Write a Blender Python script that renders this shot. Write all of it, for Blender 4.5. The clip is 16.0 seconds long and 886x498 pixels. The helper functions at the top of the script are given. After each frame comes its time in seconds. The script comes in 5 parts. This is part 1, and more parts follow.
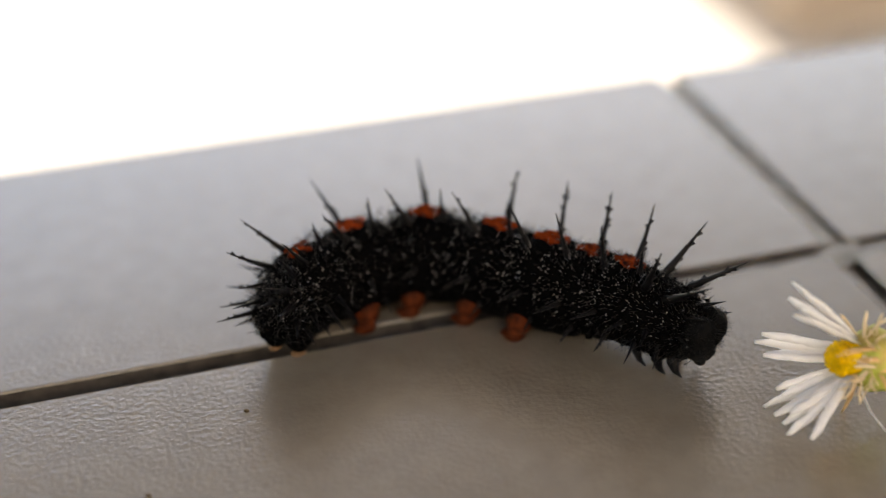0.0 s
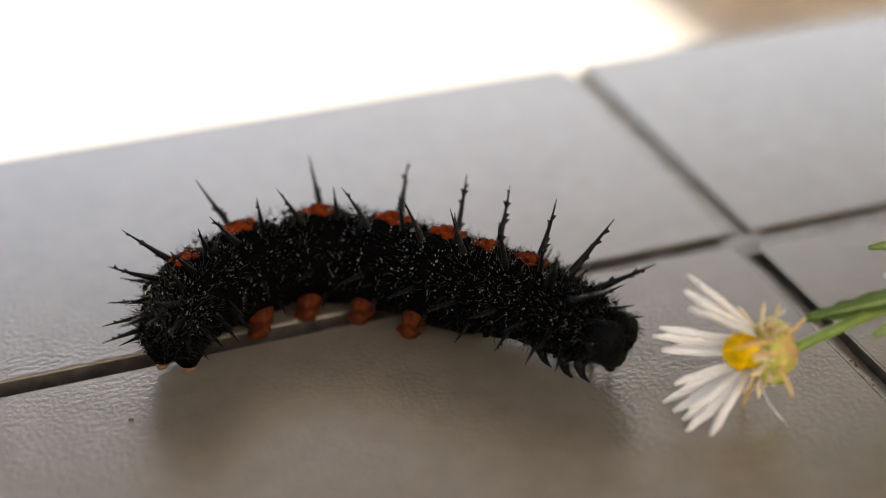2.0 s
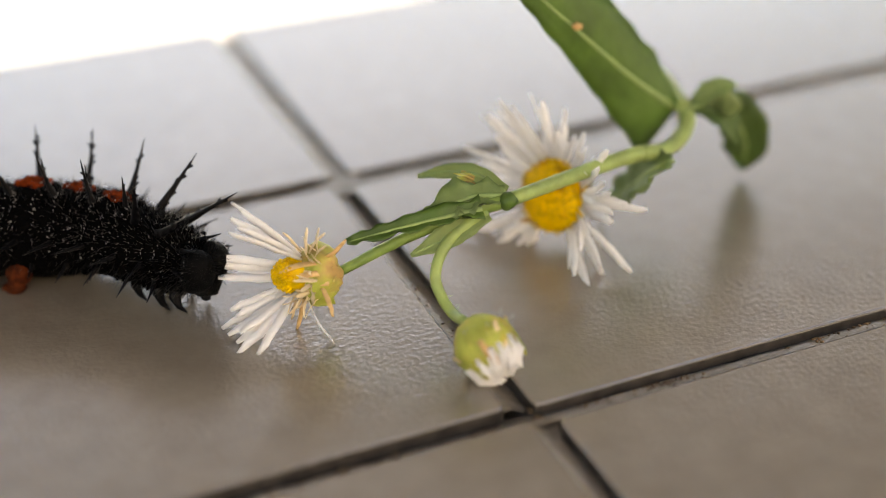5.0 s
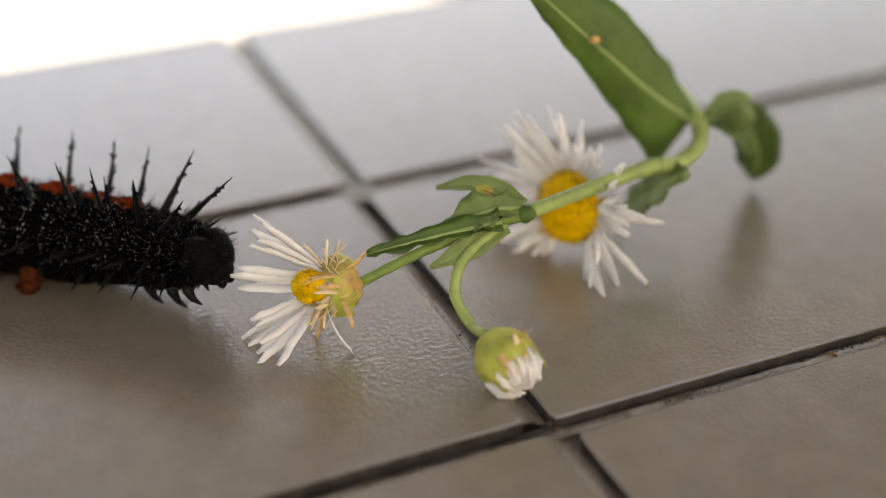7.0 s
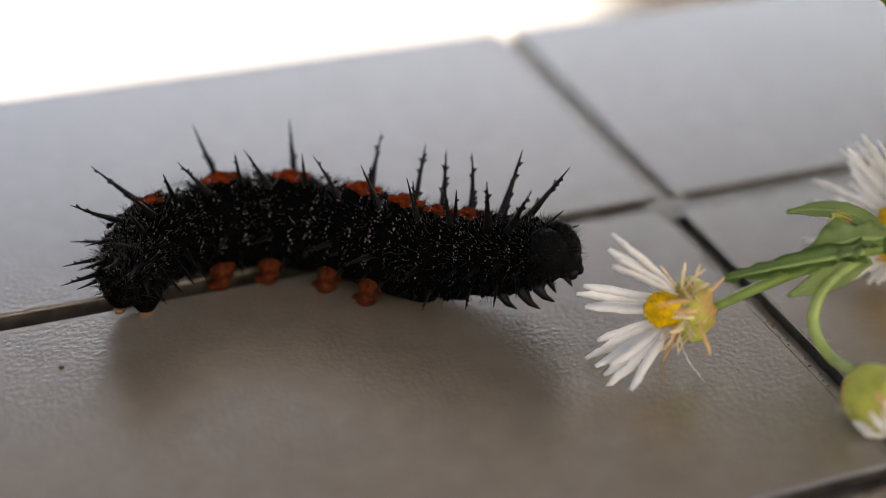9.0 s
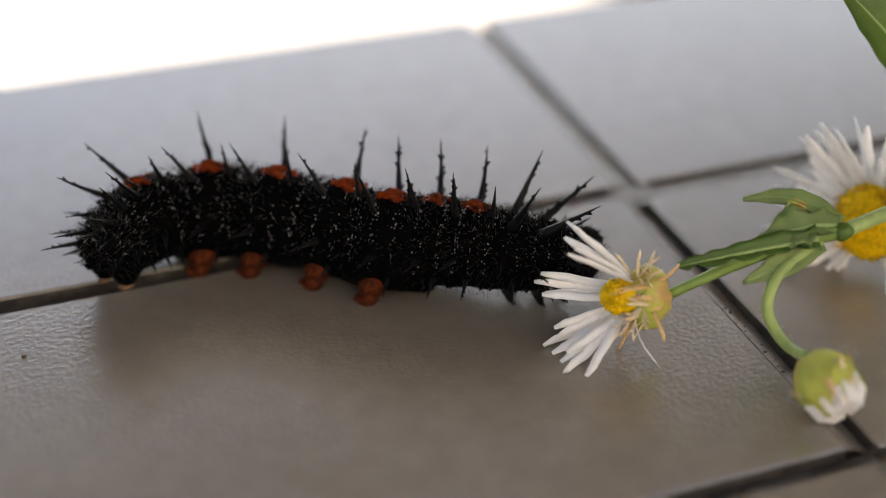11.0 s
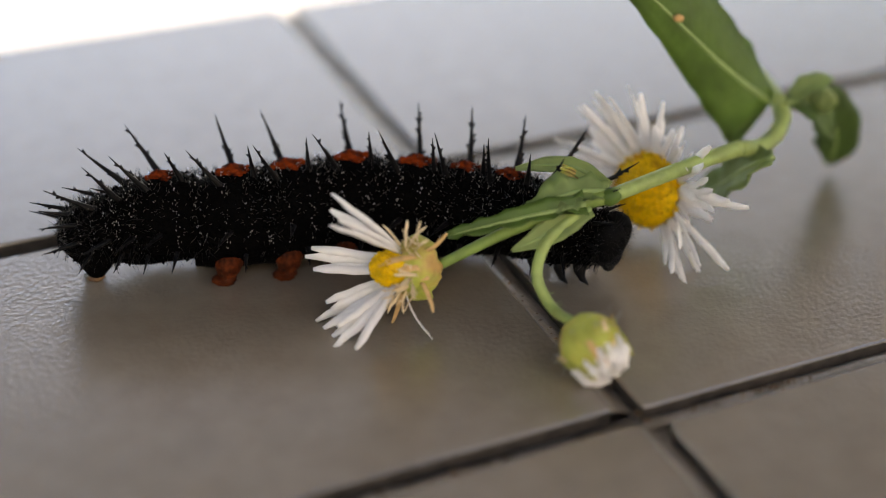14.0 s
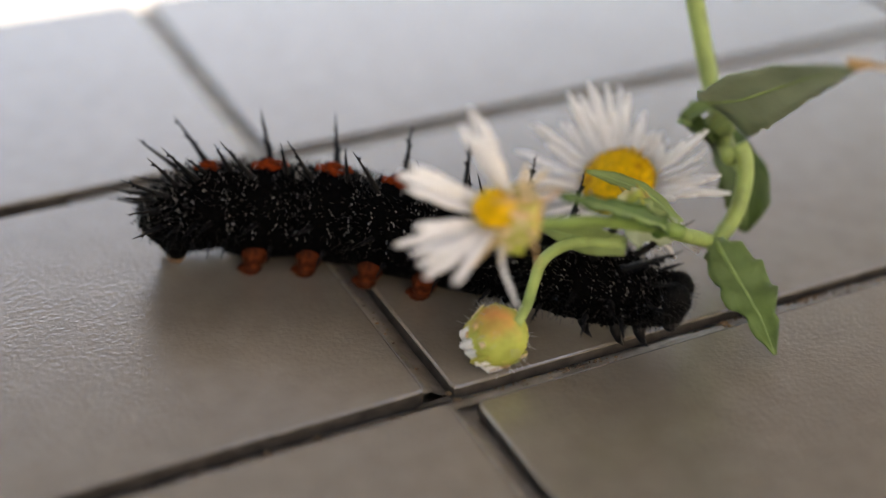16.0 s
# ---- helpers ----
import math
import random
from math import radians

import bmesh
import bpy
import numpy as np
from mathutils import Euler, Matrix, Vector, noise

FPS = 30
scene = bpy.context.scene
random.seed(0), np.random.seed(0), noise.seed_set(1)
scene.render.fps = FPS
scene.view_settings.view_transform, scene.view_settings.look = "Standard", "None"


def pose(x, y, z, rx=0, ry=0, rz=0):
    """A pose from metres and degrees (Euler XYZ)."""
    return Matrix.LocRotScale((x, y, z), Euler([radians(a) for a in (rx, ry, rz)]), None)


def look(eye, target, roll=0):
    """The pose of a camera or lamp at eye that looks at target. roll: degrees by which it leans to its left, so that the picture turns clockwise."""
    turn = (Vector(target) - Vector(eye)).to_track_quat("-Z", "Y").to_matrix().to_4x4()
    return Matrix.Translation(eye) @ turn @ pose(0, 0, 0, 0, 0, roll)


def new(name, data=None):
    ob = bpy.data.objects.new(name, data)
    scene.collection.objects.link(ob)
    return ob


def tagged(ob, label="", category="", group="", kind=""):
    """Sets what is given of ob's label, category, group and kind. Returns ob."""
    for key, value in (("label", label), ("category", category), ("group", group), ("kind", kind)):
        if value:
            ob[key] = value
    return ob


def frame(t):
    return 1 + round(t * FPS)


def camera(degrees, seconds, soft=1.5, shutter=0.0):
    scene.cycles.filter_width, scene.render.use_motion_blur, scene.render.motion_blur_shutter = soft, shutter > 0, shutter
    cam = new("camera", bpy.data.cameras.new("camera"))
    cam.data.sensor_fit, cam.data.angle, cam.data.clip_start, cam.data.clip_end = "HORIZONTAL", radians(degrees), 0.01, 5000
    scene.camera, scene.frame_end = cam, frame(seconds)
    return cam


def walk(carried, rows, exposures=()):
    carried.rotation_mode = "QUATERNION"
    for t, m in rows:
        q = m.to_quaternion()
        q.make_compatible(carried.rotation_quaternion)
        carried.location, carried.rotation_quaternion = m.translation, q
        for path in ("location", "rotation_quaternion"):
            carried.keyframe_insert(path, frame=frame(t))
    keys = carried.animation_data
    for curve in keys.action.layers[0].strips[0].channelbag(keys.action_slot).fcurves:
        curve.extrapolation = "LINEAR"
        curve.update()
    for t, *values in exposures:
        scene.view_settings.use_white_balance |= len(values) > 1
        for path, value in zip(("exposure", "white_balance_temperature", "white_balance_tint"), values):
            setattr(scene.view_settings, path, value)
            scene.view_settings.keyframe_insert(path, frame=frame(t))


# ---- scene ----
# light and exposure
SUN_EL, SUN_ROT, SUN, SKY = 50.0, 25.0, 4.8, 0.29
ROOF_Y, ROOF_Z, ROOF_BACK, WALL_Y, PORCH_TURN = 3.1, 1.80, -0.7, -3.1, 3.5
FAR_EDGE = 0.0525
EXPOSURES = [(0.0, 0.83, 8800, 14), (0.5, 0.76, 8850, 14), (1.0, 0.51, 8950, 14), (1.5, 0.63, 8950, 14), (2.0, 0.83, 8850, 14), (3.0, 0.83, 8900, 14), (3.5, 0.96, 9050, 14), (5.0, 0.94, 9050, 14), (7.5, 0.69, 8950, 14), (8.5, 0.62, 8200, 14), (12.5, 0.62, 8150, 14), (14.5, 0.65, 8200, 14), (15.5, 0.65, 8200, 14), (16.0, 0.79, 8200, 14)]

# ---------------------------------------------------------------- camera
cam = camera(33.58, 16.0, soft=1.0, shutter=0.25)
cam.data.dof.use_dof, cam.data.dof.focus_distance, cam.data.dof.aperture_fstop = True, 0.1480, 8.4
walk(cam, [
    (0.0, pose(-0.08243, -0.13052, 0.08980, 59.08, 1.87, -15.74)),
    (0.5, pose(-0.08000, -0.13714, 0.09147, 58.91, 1.25, -16.82)),
    (1.0, pose(-0.07619, -0.13153, 0.08704, 57.30, 1.18, -18.38)),
    (1.5, pose(-0.07427, -0.12704, 0.08648, 57.37, 1.59, -18.33)),
    (2.0, pose(-0.07650, -0.12823, 0.08765, 58.79, 1.67, -18.29)),
    (2.5, pose(-0.07770, -0.12984, 0.08723, 58.23, 1.55, -18.35)),
    (3.0, pose(-0.07605, -0.13255, 0.08736, 58.29, 1.64, -18.15)),
    (3.5, pose(-0.07100, -0.13598, 0.08593, 58.15, 1.44, -18.78)),
    (4.0, pose(-0.06553, -0.13916, 0.08264, 58.40, 0.82, -20.33)),
    (4.5, pose(-0.05786, -0.14352, 0.08352, 58.65, 0.65, -21.99)),
    (5.0, pose(-0.05171, -0.14834, 0.08332, 59.23, 0.51, -23.88)),
    (7.5, pose(-0.05715, -0.14522, 0.08654, 58.50, -0.11, -24.08)),
    (8.0, pose(-0.06742, -0.13708, 0.08577, 58.14, 0.06, -21.80)),
    (8.5, pose(-0.07790, -0.13096, 0.08692, 57.93, -0.69, -20.04)),
    (11.0, pose(-0.07334, -0.13405, 0.08838, 57.29, -0.33, -19.94)),
    (11.5, pose(-0.07421, -0.13344, 0.08668, 57.51, -0.66, -20.19)),
    (12.0, pose(-0.07275, -0.13373, 0.08631, 57.24, -0.47, -19.79)),
    (12.5, pose(-0.07091, -0.13519, 0.08694, 57.02, -0.32, -20.18)),
    (13.0, pose(-0.06659, -0.13744, 0.08771, 56.81, -0.15, -20.76)),
    (13.5, pose(-0.06393, -0.13848, 0.08611, 57.39, -0.75, -22.88)),
    (14.0, pose(-0.06054, -0.14009, 0.08404, 57.96, -0.73, -23.78)),
    (14.5, pose(-0.05242, -0.14058, 0.07827, 59.25, 0.35, -23.55)),
    (15.0, pose(-0.04590, -0.14229, 0.07089, 60.21, 1.09, -24.13)),
    (15.5, pose(-0.05016, -0.14442, 0.07818, 58.46, -1.15, -26.55)),
    (16.0, pose(-0.05340, -0.14868, 0.08794, 57.35, -1.81, -26.68)),
], exposures=EXPOSURES)

# ---------------------------------------------------------------- world and light
world = bpy.data.worlds.new("sky")
scene.world = world
world.use_nodes = True
_wn, _wl = world.node_tree.nodes, world.node_tree.links
_wn.clear()
_sky = _wn.new("ShaderNodeTexSky")
_sky.sky_type, _sky.sun_disc, _sky.dust_density, _sky.air_density = "NISHITA", False, 0.7, 1.0
_sky.sun_elevation, _sky.sun_rotation = radians(SUN_EL), radians(SUN_ROT)
_bg, _wo = _wn.new("ShaderNodeBackground"), _wn.new("ShaderNodeOutputWorld")
_bg.inputs["Strength"].default_value = SKY
_wl.new(_sky.outputs[0], _bg.inputs[0])
_wl.new(_bg.outputs[0], _wo.inputs[0])

_sd = bpy.data.lights.new("sun", "SUN")
_sd.energy, _sd.angle, _sd.color = SUN, radians(0.5), (1.0, 0.95, 0.88)
sun = new("sun", _sd)
_az, _el = radians(SUN_ROT), radians(SUN_EL)
_sunward = Vector((math.sin(_az) * math.cos(_el), math.cos(_az) * math.cos(_el), math.sin(_el)))
sun.matrix_world = look((0, 0, 5), Vector((0, 0, 5)) - _sunward)


# ---------------------------------------------------------------- materials
def material(name, base, rough=0.5, metal=0.0, spec=0.5, grain=None, bump=None, mix=None, sheen=0.0, sub=0.0, random_value=0.0, coat=0.0, thin=0.0, ior=1.5):
    """base colour; grain (scale, darker, lighter); bump (scale, strength, distance); mix (colour, scale, threshold, softness) of patches."""
    m = bpy.data.materials.new(name)
    m.use_nodes = True
    n, l = m.node_tree.nodes, m.node_tree.links
    b = n["Principled BSDF"]
    b.inputs["Roughness"].default_value, b.inputs["Metallic"].default_value = rough, metal
    b.inputs["Specular IOR Level"].default_value = spec
    b.inputs["IOR"].default_value = ior
    b.inputs["Sheen Weight"].default_value = sheen
    b.inputs["Coat Weight"].default_value = coat
    if sub:
        b.inputs["Subsurface Weight"].default_value = sub
        b.inputs["Subsurface Radius"].default_value = (0.0012, 0.0009, 0.0005)
    co = n.new("ShaderNodeTexCoord")
    out = None
    rgb = n.new("ShaderNodeRGB")
    rgb.outputs[0].default_value = (*base, 1)
    out = rgb.outputs[0]
    if mix:
        col, sc, th, so = mix
        t = n.new("ShaderNodeTexNoise")
        t.inputs["Scale"].default_value, t.inputs["Detail"].default_value = sc, 5
        l.new(co.outputs["Object"], t.inputs["Vector"])
        r = n.new("ShaderNodeMapRange")
        r.inputs["From Min"].default_value, r.inputs["From Max"].default_value = th - so, th + so
        l.new(t.outputs["Fac"], r.inputs["Value"])
        x = n.new("ShaderNodeMix")
        x.data_type = "RGBA"
        l.new(r.outputs[0], x.inputs["Factor"])
        l.new(out, x.inputs["A"])
        x.inputs["B"].default_value = (*col, 1)
        out = x.outputs["Result"]
    if grain:
        sc, lo, hi = grain
        t = n.new("ShaderNodeTexNoise")
        t.inputs["Scale"].default_value, t.inputs["Detail"].default_value = sc, 4
        l.new(co.outputs["Object"], t.inputs["Vector"])
        r = n.new("ShaderNodeMapRange")
        r.inputs["From Min"].default_value, r.inputs["From Max"].default_value = 0.3, 0.7
        r.inputs["To Min"].default_value, r.inputs["To Max"].default_value = lo, hi
        l.new(t.outputs["Fac"], r.inputs["Value"])
        x = n.new("ShaderNodeVectorMath")
        x.operation = "SCALE"
        l.new(out, x.inputs[0])
        l.new(r.outputs[0], x.inputs["Scale"])
        out = x.outputs[0]
    if random_value:
        o = n.new("ShaderNodeObjectInfo")
        r = n.new("ShaderNodeMapRange")
        r.inputs["To Min"].default_value, r.inputs["To Max"].default_value = 1 - random_value, 1 + random_value
        l.new(o.outputs["Random"], r.inputs["Value"])
        x = n.new("ShaderNodeVectorMath")
        x.operation = "SCALE"
        l.new(out, x.inputs[0])
        l.new(r.outputs[0], x.inputs["Scale"])
        out = x.outputs[0]
    l.new(out, b.inputs["Base Color"])
    if bump:
        sc, st, di = bump
        t = n.new("ShaderNodeTexNoise")
        t.inputs["Scale"].default_value, t.inputs["Detail"].default_value = sc, 3
        l.new(co.outputs["Object"], t.inputs["Vector"])
        p = n.new("ShaderNodeBump")
        p.inputs["Strength"].default_value, p.inputs["Distance"].default_value = st, di
        l.new(t.outputs["Fac"], p.inputs["Height"])
        l.new(p.outputs[0], b.inputs["Normal"])
    if thin:  # light that shines through a thin blade
        tr, mx = n.new("ShaderNodeBsdfTranslucent"), n.new("ShaderNodeMixShader")
        mx.inputs[0].default_value = thin
        l.new(out, tr.inputs["Color"])
        l.new(b.outputs[0], mx.inputs[1])
        l.new(tr.outputs[0], mx.inputs[2])
        l.new(mx.outputs[0], n["Material Output"].inputs["Surface"])
    return m


TILE = material("glazed_tile", (0.182, 0.153, 0.121), 0.23, spec=1.0, ior=1.88, grain=(300, 0.92, 1.07), bump=(1700, 0.185, 0.0004), mix=((0.160, 0.132, 0.102), 45, 0.58, 0.14), random_value=0.03)
# grimy tile sides; the shade inside the joints is put into this dark colour
SIDE = material("shaded_dirty_tile_edge", (0.045, 0.038, 0.032), 0.6, spec=0.3, grain=(600, 0.5, 1.5))
GROUT = material("dirty_grout", (0.24, 0.207, 0.172), 0.45, spec=0.65, grain=(900, 0.7, 1.2), bump=(1500, 0.3, 0.0005), mix=((0.14, 0.11, 0.08), 130, 0.56, 0.1))
TABLE = material("table_board", (0.22, 0.19, 0.16), 0.7, grain=(60, 0.8, 1.15))
BLACK = material("caterpillar_skin", (0.0014, 0.0012, 0.0012), 0.75, spec=0.018, grain=(1800, 0.5, 1.6), bump=(2600, 0.7, 0.0004))
SPINE = material("spine_horn", (0.003, 0.0026, 0.003), 0.4, spec=0.14, grain=(900, 0.7, 1.4))
HEADM = material("head_shell", (0.002, 0.0018, 0.0018), 0.6, spec=0.07, bump=(3200, 0.6, 0.0003), grain=(1500, 0.6, 1.5))
RED = material("dorsal_red", (0.20, 0.028, 0.005), 0.8, spec=0.05, grain=(1600, 0.55, 1.3), bump=(2500, 0.5, 0.0003), mix=((0.02, 0.006, 0.004), 750, 0.55, 0.07))
PROLEG = material("proleg_rust", (0.09, 0.018, 0.005), 0.75, spec=0.06, grain=(1200, 0.4, 1.4), bump=(1800, 0.6, 0.0004), mix=((0.030, 0.009, 0.004), 900, 0.53, 0.12))
FOOT = material("tail_foot_tan", (0.15, 0.075, 0.03), 0.55, grain=(1200, 0.6, 1.2))
SPECK = material("white_speck", (0.40, 0.40, 0.41), 0.4)
HAIR = material("pale_hair", (0.125, 0.12, 0.118), 0.5)
DARKHAIR = material("dark_hair", (0.0025, 0.0025, 0.0028), 0.38, spec=0.3)
PETAL = material("white_ray", (0.95, 0.935, 0.93), 0.6, spec=0.3, grain=(700, 0.93, 1.03), random_value=0.04, thin=0.27)
OLDPETAL = material("withered_ray", (0.70, 0.45, 0.20), 0.7, grain=(700, 0.75, 1.15), random_value=0.15)
YELLOW = material("yellow_disc", (0.80, 0.50, 0.012), 0.65, spec=0.2, grain=(1400, 0.65, 1.2), mix=((0.5, 0.24, 0.01), 500, 0.62, 0.08))
STALK = material("dark_green_stalk", (0.16, 0.24, 0.055), 0.5, spec=0.35, grain=(500, 0.8, 1.2), bump=(1500, 0.3, 0.0002))
GREEN = material("green_stem", (0.27, 0.35, 0.11), 0.5, spec=0.35, grain=(500, 0.8, 1.2), sub=0.1, bump=(1500, 0.3, 0.0002))
CREAM = material("cream_dried_bract", (0.93, 0.77, 0.52), 0.7, spec=0.15, grain=(900, 0.8, 1.1), random_value=0.1, thin=0.25)
BUDGREEN = material("bud_skin", (0.40, 0.43, 0.09), 0.6, spec=0.2, grain=(420, 0.7, 1.35), mix=((0.46, 0.20, 0.06), 130, 0.54, 0.10), sub=0.1)
PALEGREEN = material("pale_green_bract", (0.46, 0.50, 0.09), 0.55, spec=0.3, grain=(500, 0.75, 1.2), mix=((0.42, 0.26, 0.09), 300, 0.53, 0.10), sub=0.1)
LEAFM = material("green_leaf", (0.075, 0.142, 0.022), 0.45, spec=0.4, grain=(220, 0.75, 1.25), bump=(700, 0.5, 0.0004), mix=((0.105, 0.185, 0.035), 90, 0.55, 0.12), thin=0.25)
LEAFBACK = material("pale_leaf", (0.26, 0.34, 0.12), 0.55, spec=0.3, grain=(260, 0.8, 1.2), bump=(700, 0.5, 0.0004), thin=0.35)
LEAFMID = material("dull_leaf", (0.15, 0.225, 0.065), 0.55, spec=0.3, grain=(240, 0.75, 1.25), bump=(700, 0.5, 0.0004), mix=((0.20, 0.27, 0.11), 80, 0.55, 0.12), thin=0.25)
LEAFUNDER = material("pale_leaf_underside", (0.36, 0.42, 0.28), 0.6, spec=0.25, grain=(260, 0.82, 1.15), bump=(700, 0.5, 0.0004), thin=0.25)
LEAFDARK = material("dark_leaf", (0.045, 0.085, 0.015), 0.5, spec=0.35, grain=(240, 0.7, 1.3), bump=(700, 0.5, 0.0004), mix=((0.09, 0.15, 0.04), 110, 0.55, 0.12), thin=0.2)
RIB = material("leaf_rib", (0.24, 0.34, 0.11), 0.5, grain=(500, 0.85, 1.1))
SPOT = material("leaf_blemish", (0.62, 0.36, 0.14), 0.7, grain=(900, 0.8, 1.2))
RUST = material("orange_dirt", (0.24, 0.14, 0.065), 0.9, grain=(900, 0.5, 1.4), mix=((0.10, 0.065, 0.04), 200, 0.5, 0.1))
DIRT = material("brown_crumb", (0.10, 0.065, 0.035), 0.9, grain=(1200, 0.6, 1.4))
PLASTER = material("warm_plaster", (0.82, 0.74, 0.62), 0.9, grain=(8, 0.9, 1.06), bump=(60, 0.3, 0.004))
CEIL = material("shade_ceiling", (0.15, 0.13, 0.115), 0.9, grain=(5, 0.92, 1.05))
PAVING = material("pale_paving", (0.65, 0.65, 0.64), 0.85, grain=(6, 0.88, 1.05), bump=(90, 0.4, 0.003))
STONE = material("beige_stone", (0.42, 0.34, 0.27), 0.85, grain=(20, 0.85, 1.1), bump=(80, 0.5, 0.004))
WOOD = material("brown_wood", (0.13, 0.07, 0.045), 0.7, grain=(14, 0.7, 1.2), bump=(40, 0.4, 0.003))

MM = 0.001


# ---------------------------------------------------------------- mesh helpers
def part(name, bm, mat, parent=None, label="", smooth=True):
    if isinstance(bm, bpy.types.Mesh):
        me = bm
    else:
        bmesh.ops.recalc_face_normals(bm, faces=bm.faces[:])
        me = bpy.data.meshes.new(name)
        bm.to_mesh(me)
        bm.free()
        for p in me.polygons:
            p.use_smooth = smooth
        me.materials.append(mat)
    ob = new(name, me)
    if parent is not None:
        ob.parent = parent
    if label:
        ob["label"] = label
    return ob


def empty(name, m):
    ob = new(name)
    ob.empty_display_size = 0.01
    ob.matrix_basis = m
    return ob


def add_box(bm, lo, hi, bevel=0.0):
    r = bmesh.ops.create_cube(bm, size=1.0)
    for v in r["verts"]:
        v.co = Vector([lo[i] + (v.co[i] + 0.5) * (hi[i] - lo[i]) for i in range(3)])
    if bevel:
        es = list({e for v in r["verts"] for e in v.link_edges})
        bmesh.ops.bevel(bm, geom=es, offset=bevel, segments=2, affect="EDGES", profile=0.6)
    return bm


def frame_of(d, hint=Vector((0, 0, 1))):
    d = d.normalized()
    if abs(d.dot(hint)) > 0.97:
        hint = Vector((1, 0, 0))
    s = d.cross(hint).normalized()
    return d, s, s.cross(d).normalized()


def add_tube(bm, path, radii, sides=8, flat=1.0, caps=True):
    """A swept tube along path with a radius at each point."""
    rings = []
    hint = Vector((0.13, 0.21, 1))
    for i, p in enumerate(path):
        d = path[min(i + 1, len(path) - 1)] - path[max(i - 1, 0)]
        _, s, u = frame_of(d, hint)
        hint = u
        rings.append([bm.verts.new(p + radii[i] * (math.cos(a) * s + flat * math.sin(a) * u)) for a in (2 * math.pi * k / sides for k in range(sides))])
    for a, b in zip(rings, rings[1:]):
        for k in range(sides):
            bm.faces.new((a[k], a[(k + 1) % sides], b[(k + 1) % sides], b[k]))
    if caps:
        bm.faces.new(rings[0][::-1])
        bm.faces.new(rings[-1])
    return rings


def curve_points(keys, n):
    """n points on a smooth curve through the keys."""
    keys = [Vector(k) for k in keys]
    ext = [2 * keys[0] - keys[1]] + keys + [2 * keys[-1] - keys[-2]]
    out = []
    for i in range(n):
        u = i / (n - 1) * (len(keys) - 1)
        k = min(int(u), len(keys) - 2)
        t = u - k
        a, b, c, d = ext[k:k + 4]
        out.append(0.5 * ((2 * b) + (c - a) * t + (2 * a - 5 * b + 4 * c - d) * t * t + (3 * b - a - 3 * c + d) * t ** 3))
    return out


def add_cone(bm, base, tip, r, sides=4, bend=None):
    mid = (base + tip) * 0.5 + (bend or Vector())
    add_tube(bm, [base, mid, tip], [r, r * 0.62, r * 0.08], sides)


def add_chip(bm, c, rx, ry, rz):
    c = Vector(c)
    v = [bm.verts.new(c + Vector(d)) for d in ((rx, 0, 0), (0, ry, 0), (-rx, 0, 0), (0, -ry, 0), (0, 0, rz), (0, 0, -rz))]
    for k in range(4):
        bm.faces.new((v[k], v[(k + 1) % 4], v[4]))
        bm.faces.new((v[(k + 1) % 4], v[k], v[5]))


def add_blob(bm, c, rx, ry, rz, seg=10, rings=6, turn=None, rough=0.0):
    r = bmesh.ops.create_uvsphere(bm, u_segments=seg, v_segments=rings, radius=1.0)
    for v in r["verts"]:
        p = Vector((v.co.x * rx, v.co.y * ry, v.co.z * rz))
        if rough:
            p *= 1 + rough * noise.noise(v.co * 3.1 + Vector(c) * 700)
        v.co = Vector(c) + (turn @ p if turn else p)
    return r["verts"]


# ---------------------------------------------------------------- setting
def build_setting():
    bm = bmesh.new()
    add_box(bm, (-60, -60, -0.95), (60, 60, -0.75))
    tagged(part("ground", bm, PAVING), "sunlit pale concrete paving round the shaded porch", "ground", kind="structure")
    turn = pose(0, 0, 0, 0, 0, PORCH_TURN)
    # unseen bright wall, added to bounce warm light onto the near sides
    bm = bmesh.new()
    add_box(bm, (-6, WALL_Y - 0.2, -0.75), (6, WALL_Y, 2.6))
    tagged(part("fill_wall_south", bm, PLASTER), "unseen sunlit warm beige plaster wall added as front fill", "wall", kind="structure").matrix_basis = turn
    # unseen roof, added to shade the table and darken what the near tiles reflect
    bm = bmesh.new()
    add_box(bm, (-5, ROOF_BACK, ROOF_Z), (5, ROOF_Y, ROOF_Z + 0.12))
    tagged(part("ceiling", bm, CEIL), "plain dull unseen ceiling added to shade the table", "ceiling", kind="structure").matrix_basis = turn
    # end walls of this added porch, out of view as well
    for name, x in (("wall_west", -5.15), ("wall_east", 5.0)):
        bm = bmesh.new()
        add_box(bm, (x, ROOF_BACK, -0.75), (x + 0.15, ROOF_Y, ROOF_Z))
        tagged(part(name, bm, PLASTER), "plain warm beige plaster end wall of the unseen porch", "wall", kind="structure").matrix_basis = turn
    # post with its stone foot beside the paving
    post = empty("post", pose(1.03, 1.74, -0.75))
    tagged(post, "short brown wooden post on a beige stone foot", "post")
    bm = bmesh.new()
    add_box(bm, (-0.16, -0.13, 0), (0.30, 0.30, 0.10), 0.008)
    part("stone_foot", bm, STONE, post, "beige stone foot")
    bm = bmesh.new()
    add_box(bm, (-0.05, -0.05, 0.10), (0.05, 0.05, 0.85), 0.006)
    part("shaft", bm, WOOD, post, "brown wooden shaft")


PITCH, LONG, JOINT = 0.0505, 0.105, 0.0025


def grout_fall(v, level=0.34):
    """How far the grout lies below the tiles across a joint, 0 to 1."""
    return max(0.0, (v - level) / (1 - level)) ** 0.8


